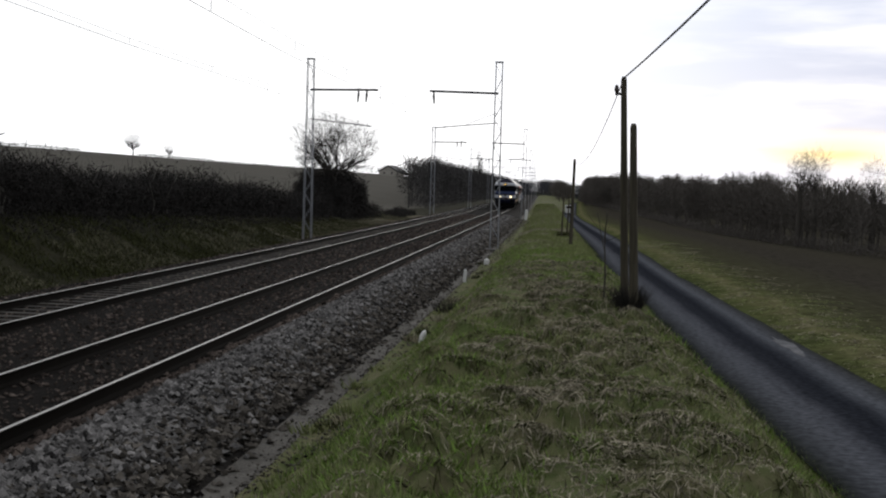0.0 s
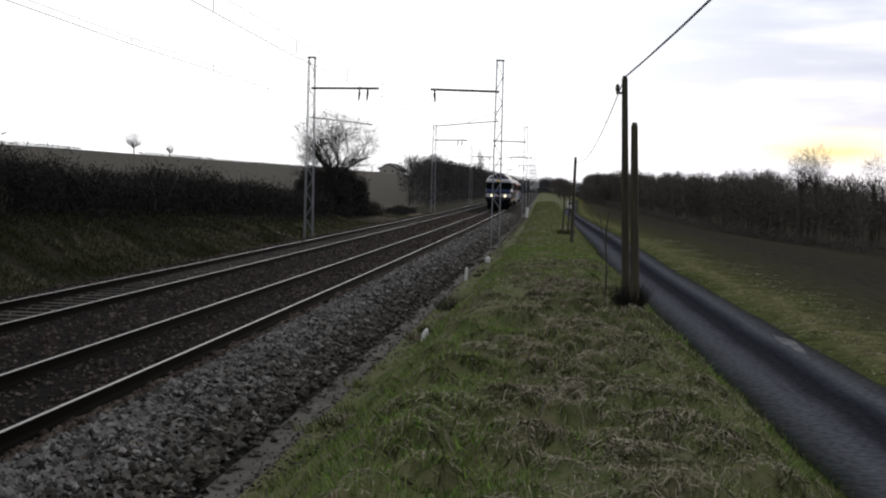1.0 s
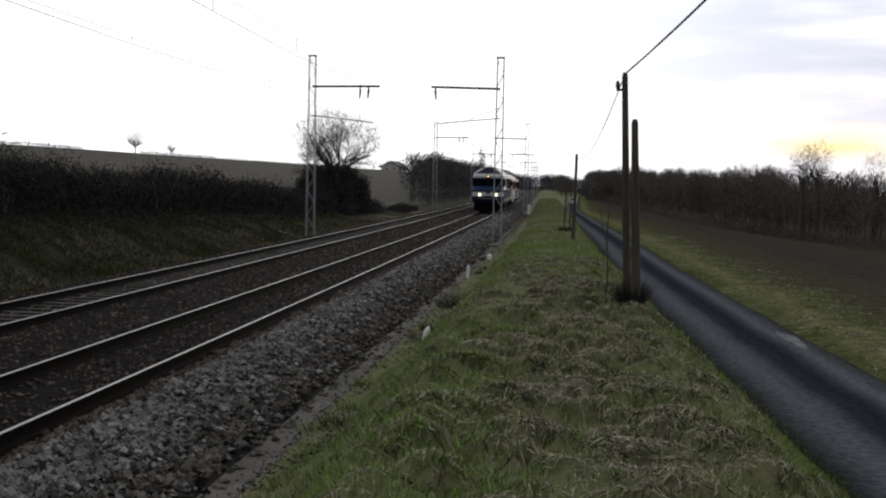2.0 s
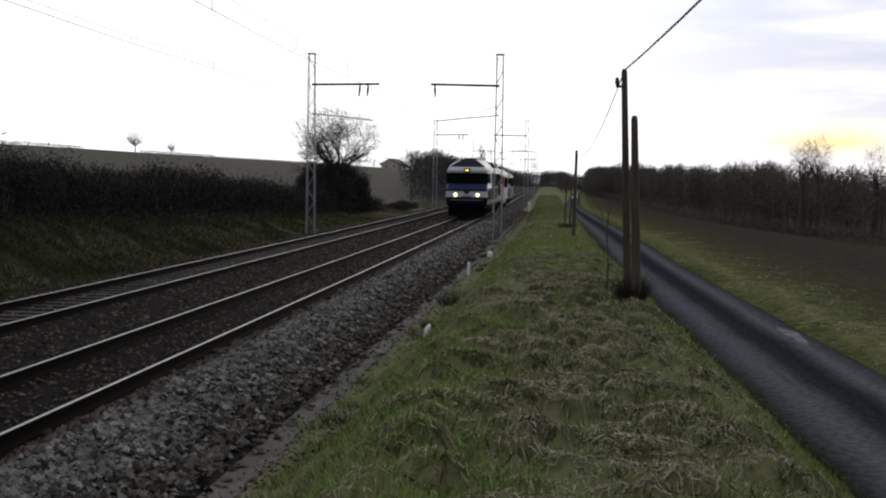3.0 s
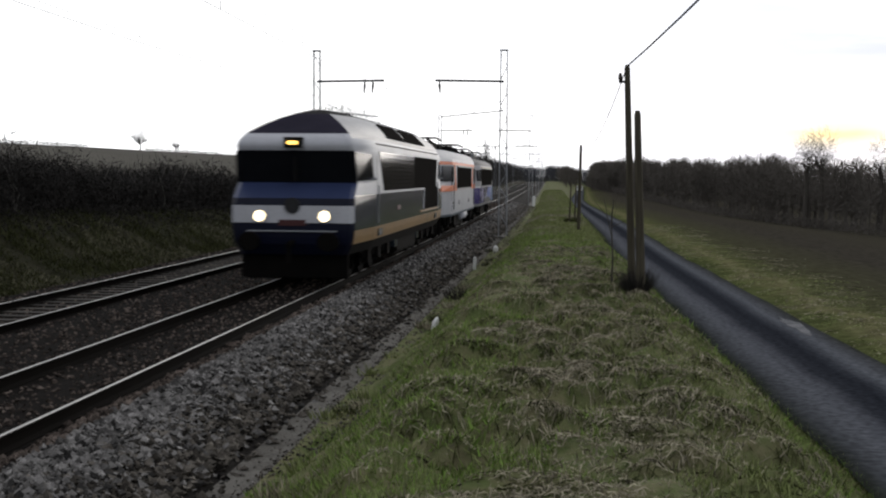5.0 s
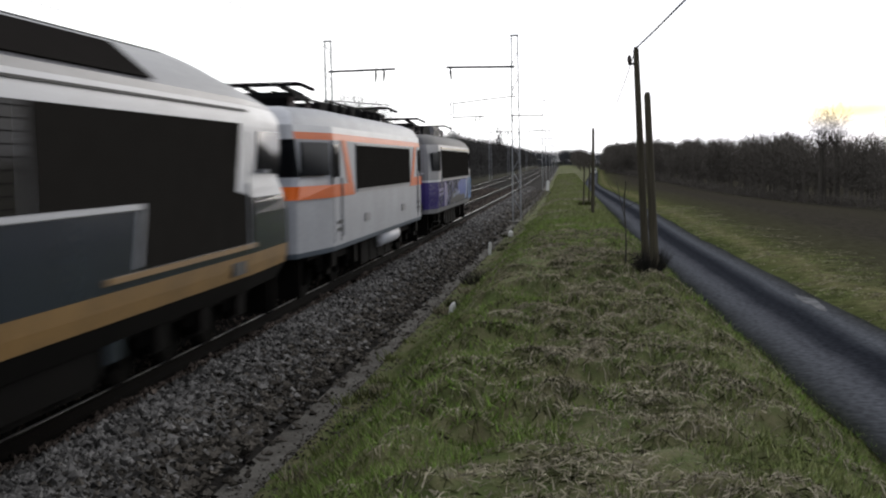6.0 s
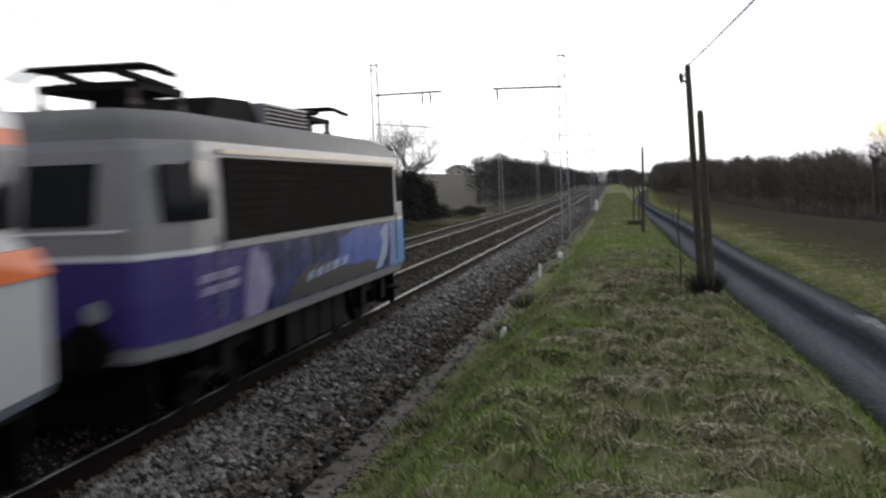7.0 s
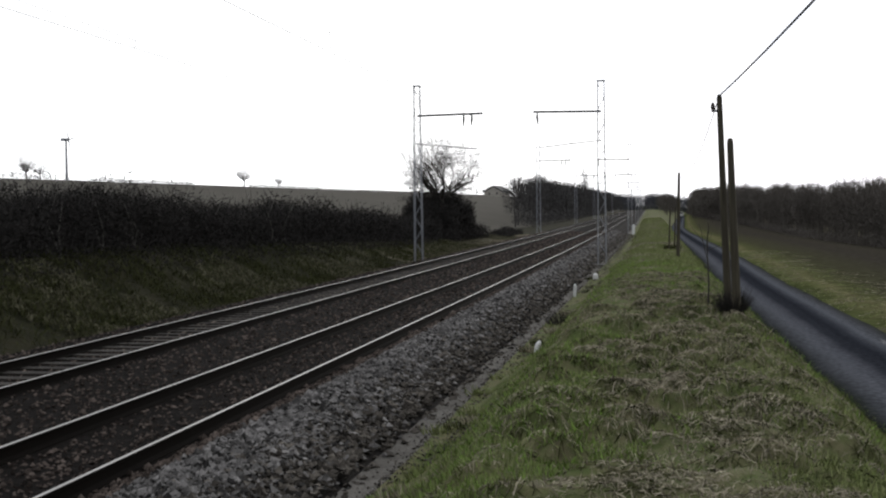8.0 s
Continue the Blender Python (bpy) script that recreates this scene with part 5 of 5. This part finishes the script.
def orange_loco():
    L = 16.4
    t = thing("electric_locomotive", "concrete-grey electric locomotive with orange stripes and roof pantographs", "locomotive", group="train")
    prof = [(0.8, 1.44, 1.16, 1.9, 0.05), (0.95, 1.47, 1.2, 1.9, 0.0), (1.2, 1.47, 1.2, 1.9, 0.0), (1.85, 1.47, 1.2, 1.9, 0.0), (2.2, 1.47, 1.16, 1.8, 0.45), (2.24, 1.47, 1.16, 1.8, 0.5), (2.9, 1.47, 1.14, 1.8, 0.25), (3.15, 1.44, 1.1, 1.8, 0.25), (3.38, 1.32, 1.0, 1.7, 0.6), (3.5, 1.05, 0.75, 1.6, 1.0)]
    band(t, L, prof, 0.85, 0.94, P_SKIRT, P_SKIRT, "skirt", 1)
    band(t, L, prof, 0.94, 1.85, P_CONCRETE, P_CONCRETE, "lower_band", 2)
    band(t, L, prof, 1.85, 2.08, P_ORANGE, P_CONCRETE, "waist", 2)
    band(t, L, prof, 2.08, 2.24, P_CONCRETE, P_CONCRETE, "nose", 2)
    band(t, L, prof, 2.24, 2.9, GLASS, P_CONCRETE, "window_band", 2)
    band(t, L, prof, 2.9, 3.03, P_WHITE, P_ORANGE, "orange_stripe", 1, "orange stripe under the roof")
    band(t, L, prof, 3.03, 3.15, P_WHITE, P_WHITE, "cornice", 1)
    band(t, L, prof, 3.15, 3.5, P_WHITE, P_CONCRETE, "roof_slope", 3)
    deck(t, L, prof, 3.5, P_SILVER, "roof_cap")
    w, h = 1.47, L / 2
    grille("side_grille", -h + 4.3, h - 4.2, 1.95, 2.83, w, t, 9)
    panel("grille_frame", rect(-h + 4.25, 1.89, h - 4.15, 1.94), w, P_SILVER, t)
    panel("grille_frame", rect(-h + 4.25, 2.84, h - 4.15, 2.88), w, P_SILVER, t)
    for e in (-1, 1):
        panel("orange_flash", [(e * (h - 2.8), 2.91), (e * (h - 3.25), 2.91), (e * (h - 4.1), 1.85), (e * (h - 3.55), 1.85)], w, P_ORANGE, t, out=0.012)
        panel("orange_bar", rect(e * (h - 1.85), 1.85, e * (h - 3.6), 2.08), w, P_ORANGE, t, out=0.010)
        panel("door_window", rect(e * (h - 2.05), 2.22, e * (h - 2.5), 2.82), w, GLASS, t)
        panel("vent", rect(e * (h - 5.2), 1.25, e * (h - 5.8), 1.42), w, P_SILVER, t)
        panel("vent", rect(e * (h - 2.3), 1.2, e * (h - 2.8), 1.26), w, DARKSTEEL, t)
        panel("vent", rect(e * (h - 2.3), 1.34, e * (h - 2.8), 1.4), w, DARKSTEEL, t)
        panel("door_seam", rect(e * (h - 1.98), 1.0, e * (h - 2.01), 2.9), w, DARKSTEEL, t, out=0.005)
        panel("door_seam", rect(e * (h - 2.62), 1.0, e * (h - 2.65), 2.9), w, DARKSTEEL, t, out=0.005)
        for k in (-1, 1):
            part("door_rail", Shape().tube([(k * 1.5, e * (h - 2.7), 1.1), (k * 1.5, e * (h - 2.7), 2.2)], 0.016, 6), STEEL, t)
        panel("foot_step", rect(e * (h - 2.1), 0.55, e * (h - 2.5), 0.98), 1.36, UNDER, t)
        for k in (-1, 1):
            x0, x1, d = k * 1.19, k * 1.43, 0.03 * k
            y0, y1 = e * (h - 0.6), e * (h - 1.75)
            s = Shape().add([(x0 + d, y0, 2.26), (x1 + d, y1, 2.26), (x1 + d, y1, 2.85), (x0 + d, y0, 2.85), (x0 - d, y0, 2.26), (x1 - d, y1, 2.26), (x1 - d, y1, 2.85), (x0 - d, y0, 2.85)],
                            [(0, 1, 2, 3), (7, 6, 5, 4), (0, 4, 5, 1), (1, 5, 6, 2), (2, 6, 7, 3), (3, 7, 4, 0)])
            part("cab_window", s, GLASS, t)
            part("orange_waist", Shape().add([(k * 1.2 + d, e * (h - 0.1), 1.85), (k * 1.47 + d, e * (h - 1.9), 1.85), (k * 1.47 + d, e * (h - 1.9), 2.08), (k * 1.19 + d, e * (h - 0.32), 2.08), (k * 1.2 - d, e * (h - 0.1), 1.85), (k * 1.47 - d, e * (h - 1.9), 1.85), (k * 1.47 - d, e * (h - 1.9), 2.08), (k * 1.19 - d, e * (h - 0.32), 2.08)],
                                        [(0, 1, 2, 3), (7, 6, 5, 4), (0, 4, 5, 1), (1, 5, 6, 2), (2, 6, 7, 3), (3, 7, 4, 0)]), P_ORANGE, t)
        for x in (-0.75, 0.75):
            part("headlamp", Shape().tube([(x, e * (h - 0.05), 1.5), (x, e * (h + 0.05), 1.5)], 0.13, 14), STEEL, t)
        pantograph(t, e * (h - 3.4), 3.52, -e)
    for k in (-1, 1):
        part("air_tank", Shape().tube([(k * 1.22, -0.1, 0.7), (k * 1.22, 0.0, 0.7), (k * 1.22, 2.4, 0.7), (k * 1.22, 2.5, 0.7)], [0.08, 0.2, 0.2, 0.08], 16), P_TANK, t, "white air reservoir", smooth=True)
    part("roof_gear", Shape().box((-0.65, -3.4, 3.48), (0.65, -0.6, 3.74)), BLACK, t)
    part("roof_resistor", Shape().box((-0.6, -0.4, 3.48), (0.6, 1.5, 3.78)), BLACK, t)
    part("roof_breaker", Shape().box((-0.65, 1.7, 3.48), (0.65, 3.3, 3.72)), BLACK, t)
    for y in (-3.0, -2.0, -1.0, 0.2, 1.2, 2.2, 3.1):
        for x in (-0.8, 0.8):
            part("roof_insulator", Shape().tube([(x, y, 3.45), (x, y, 3.6), (x, y, 3.75)], [0.05, 0.08, 0.04], 8), BLACK, t)
    for x in (-0.8, 0.8):
        part("roof_conductor", Shape().tube([(x, -3.6, 3.76), (x, 3.6, 3.76)], 0.025, 5), BLACK, t)
    part("roof_bar", Shape().tube([(0.2, -h + 2.6, 3.85), (0.2, h - 2.6, 3.85)], 0.03, 5), BLACK, t)
    under_gear(t, L, -2.2, 2.2)
    buffers(t, L)
    return t, bogie(t, -h + 3.6, (-1.4, 1.4), 0.6, 2.0) + bogie(t, h - 3.6, (-1.4, 1.4), 0.6, 2.0)


def purple_loco():
    L = 13.8
    t = thing("electric_locomotive", "silver, purple and blue electric locomotive with roof pantograph", "locomotive", group="train")
    prof = [(0.8, 1.4, 1.2, 1.0, 0.05), (1.15, 1.46, 1.25, 1.0, 0.0), (1.85, 1.47, 1.25, 1.0, 0.0), (2.15, 1.47, 1.24, 1.0, 0.05), (2.85, 1.46, 1.2, 1.0, 0.22), (3.04, 1.44, 1.15, 1.0, 0.3), (3.25, 1.32, 1.0, 1.0, 0.5), (3.39, 1.05, 0.75, 1.0, 0.8)]
    band(t, L, prof, 0.84, 0.98, P_SILVER, P_SILVER, "sole_bar", 1, "silver sole bar")
    band(t, L, prof, 0.98, 1.84, P_PURPLE, P_PURPLE, "lower_band", 2, "purple lower side")
    band(t, L, prof, 1.84, 1.9, P_WHITE, P_WHITE, "white_line", 1)
    band(t, L, prof, 1.9, 2.15, P_SILVER, P_SILVER, "waist", 1)
    band(t, L, prof, 2.15, 2.92, P_SILVER, P_SILVER, "window_band", 2, "silver grey upper body")
    band(t, L, prof, 2.92, 3.04, P_SILVER, P_SILVER, "cornice", 1)
    band(t, L, prof, 3.04, 3.39, P_ROOF, P_ROOF, "roof_slope", 4, "dull grey curved roof")
    deck(t, L, prof, 3.39, P_ROOF, "roof_cap")
    w, h = 1.47, L / 2
    grille("side_grille", -h + 1.95, h - 1.9, 1.93, 2.87, w, t, 9)
    panel("yellow_line", rect(-h + 1.9, 2.91, h - 1.6, 2.96), w, P_CREAM, t)
    panel("blue_panel", rect(-h + 3.6, 1.0, h - 2.4, 1.83), w, P_DEEP, t, out=0.006)
    panel("sky_panel", rect(h - 2.4, 1.0, h - 1.0, 1.83), w, P_CYAN, t, out=0.006)
    for k in (-1, 1):
        d = 0.012 * k
        part("corner_panel", Shape().add([(k * x + o, q, z) for o in (d, -2 * d) for x, q, z in ((1.465, h - 1.0, 1.0), (1.262, h - 0.1, 1.0), (1.262, h - 0.1, 1.83), (1.475, h - 1.0, 1.83))], [(0, 1, 2, 3), (7, 6, 5, 4), (0, 4, 5, 1), (1, 5, 6, 2), (2, 6, 7, 3), (3, 7, 4, 0)]), P_CYAN, t, "sky blue corner panel")
    part("rear_panel", Shape().box((-1.14, h - 0.02, 1.0), (1.14, h + 0.012, 1.83)), P_CYAN, t, "sky blue rear panel")
    panel("lilac_cloud", [(-h + 2.55, 1.0), (-h + 3.3, 1.0), (-h + 3.7, 1.35), (-h + 3.45, 1.7), (-h + 2.95, 1.83), (-h + 2.7, 1.5)], w, P_LILAC, t, out=0.009)
    panel("bright_cloud", [(h - 6.6, 1.35), (h - 5.2, 1.2), (h - 3.6, 1.15), (h - 3.1, 1.5), (h - 3.2, 1.82), (h - 5.4, 1.82), (h - 6.4, 1.68)], w, P_BRIGHT, t, out=0.009)
    panel("dark_shape", [(-h + 4.2, 1.02), (h - 3.4, 1.02), (h - 3.5, 1.14), (h - 4.4, 1.26), (h - 5.6, 1.22), (h - 6.6, 1.38), (-h + 5.4, 1.4), (-h + 4.7, 1.25)], w, P_INK, t, out=0.012)
    panel("pale_swoosh", [(h - 3.75, 1.05), (h - 3.3, 1.04), (h - 2.75, 1.25), (h - 2.55, 1.55), (h - 2.6, 1.8), (h - 2.95, 1.8), (h - 3.3, 1.66), (h - 3.1, 1.5), (h - 3.35, 1.28)], w, P_SWOOSH, t, out=0.015)
    panel("lilac_shape", [(h - 2.5, 1.04), (h - 2.2, 1.04), (h - 2.2, 1.8), (h - 2.45, 1.8), (h - 2.35, 1.4)], w, P_LILAC, t, out=0.012)
    for k in range(2):
        z = 1.52 - 0.14 * k
        panel("pale_bar", [(-h + 1.05 + 0.05 * k, z), (-h + 2.3 + 0.05 * k, z + 0.02), (-h + 2.35 + 0.05 * k, z + 0.1), (-h + 1.1 + 0.05 * k, z + 0.08)], w, P_LILAC, t, out=0.012)
    for k, (p, q) in enumerate(((5.35, 5.75), (5.85, 6.3), (6.4, 6.7), (6.8, 7.35), (7.45, 7.9))):
        panel("scrawl", [(-h + p, 1.2 + 0.02 * k), (-h + q - 0.1, 1.22 + 0.02 * k), (-h + q, 1.34 + 0.02 * k), (-h + p + 0.1, 1.32 + 0.02 * k)], w, P_SWOOSH, t, out=0.016)
    panel("grille_sill", rect(-h + 1.9, 1.86, h - 1.85, 1.92), w, P_SILVER, t, out=0.03)
    for e in (-1, 1):
        panel("cab_window", rect(e * (h - 1.02), 2.2, e * (h - 1.55), 2.82), w, GLASS, t)
        for x in (-0.43, 0.43):
            s = Shape()
            s.add([(x + sx * 0.37, e * (h - 0.05 - 0.243 * (z - 2.15) + o), z) for o in (0.03, -0.04) for sx, z in ((-1, 2.2), (1, 2.2), (1, 2.8), (-1, 2.8))],
                  [(0, 1, 2, 3), (7, 6, 5, 4), (0, 4, 5, 1), (1, 5, 6, 2), (2, 6, 7, 3), (3, 7, 4, 0)])
            part("windscreen", s, GLASS, t, "dark windscreen pane")
        for k in (-1, 1):
            x0, x1, d = k * 1.33, k * 1.46, 0.03 * k
            y0, y1 = e * (h - 0.5), e * (h - 1.0)
            part("quarter_light", Shape().add([(x0 + d, y0, 2.2), (x1 + d, y1, 2.2), (x1 + d, y1, 2.78), (x0 + d, y0, 2.78), (x0 - d, y0, 2.2), (x1 - d, y1, 2.2), (x1 - d, y1, 2.78), (x0 - d, y0, 2.78)],
                 [(0, 1, 2, 3), (7, 6, 5, 4), (0, 4, 5, 1), (1, 5, 6, 2), (2, 6, 7, 3), (3, 7, 4, 0)]), GLASS, t)
        for x in (-0.8, 0.8):
            part("tail_lamp", Shape().tube([(x, e * (h - 0.05), 1.35), (x, e * (h + 0.05), 1.35)], 0.11, 12), P_TAIL if e > 0 else STEEL, t)
        part("door_post", Shape().tube([(1.49, e * (h - 1.75), 1.1), (1.49, e * (h - 1.75), 2.0)], 0.016, 6), STEEL, t)
        part("step", Shape().box((1.2, e * (h - 1.4) - 0.25, 0.5), (1.44, e * (h - 1.4) + 0.25, 0.55)), UNDER, t)
        part("front_rail", Shape().tube([(-1.1, e * (h - 0.05), 2.12), (1.1, e * (h - 0.05), 2.12)], 0.025, 6), P_WHITE, t)
    pantograph(t, -h + 2.5, 3.44, 1)
    part("roof_box", Shape().prism([(-h + 4.0, 3.36), (-h + 4.3, 3.74), (-h + 5.9, 3.78), (-h + 6.4, 3.36)], -0.6, 0.6), BLACK, t)
    cab = part("roof_cabinet", Shape().box((-0.7, -0.6, 3.36), (0.7, 1.7, 3.78)), P_SILVER, t)
    for i in range(6):
        part("slat", Shape().box((0.7, -0.55, 3.4 + i * 0.062), (0.73, 1.65, 3.43 + i * 0.062)), BLACK, cab)
    pantograph(t, h - 3.9, 3.44, -1)
    under_gear(t, L, -1.8, 1.8)
    buffers(t, L)
    return t, bogie(t, -h + 3.2, (-0.85, 0.85), 0.58, 1.5) + bogie(t, h - 3.2, (-0.85, 0.85), 0.58, 1.5)


def car():
    t = thing("white_van", "small white van driving along the lane", "van")
    s = Shape().prism([(-2.1, 0.3), (2.1, 0.3), (2.15, 0.9), (1.3, 1.05), (0.7, 1.75), (-2.0, 1.8), (-2.15, 0.8)], -0.85, 0.85)
    part("body", s, WHITEPAINT, t)
    part("rear_window", Shape().box((-0.65, -2.13, 1.15), (0.65, -2.05, 1.6)), GLASS, t)
    for k in (-1, 1):
        part("side_window", Shape().prism([(0.9, 1.1), (0.55, 1.6), (-0.5, 1.6), (-0.5, 1.1)], k * 0.84, k * 0.86), GLASS, t)
        for y in (-1.3, 1.35):
            part("wheel", Shape().tube([(k * 0.7, y, 0.31), (k * 0.88, y, 0.31)], 0.31, 14), UNDER, t)
    return t


engine_1, sets_1 = diesel()
engine_2, sets_2 = orange_loco()
engine_3, sets_3 = purple_loco()
van = car()
SPEED, ABREAST = 26.8, 13.0         # metres a second; the first nose's place at 5.5 s


def motions():
    for engine, back in ((engine_1, 9.65), (engine_2, 19.3 + 1.2 + 8.2), (engine_3, 19.3 + 1.2 + 16.4 + 1.65 + 6.9)):
        rows = []
        for i in range(17):
            t = i * 0.5
            y = ABREAST + SPEED * (5.5 - t) + back
            rows.append((t, pose(*along(NEAR, y, 0.0), 0, 0, math.degrees(2 * min(max(y, 0), 155) / BEND))))
        walk(engine, rows)
    for wheels in (sets_1, sets_2, sets_3):
        for ob, place, r in wheels:
            walk(ob, [(i / 30, pose(0, place, r, math.degrees(SPEED * i / 30 / r))) for i in range(241)])
    rows = []
    for t, y in ((0, 240), (2, 295), (4, 350), (6, 405), (8, 460)):
        u = float(road_mid(y))
        slope = float(road_mid(y + 8) - dev(y + 8) - road_mid(y - 8) + dev(y - 8)) / 16
        rows.append((t, pose(*along(u, y, -0.66 - 1.3 * float(smooth(60, 260, y))), 0, 0, -math.degrees(math.atan(slope)))))
    walk(van, rows)


motions()
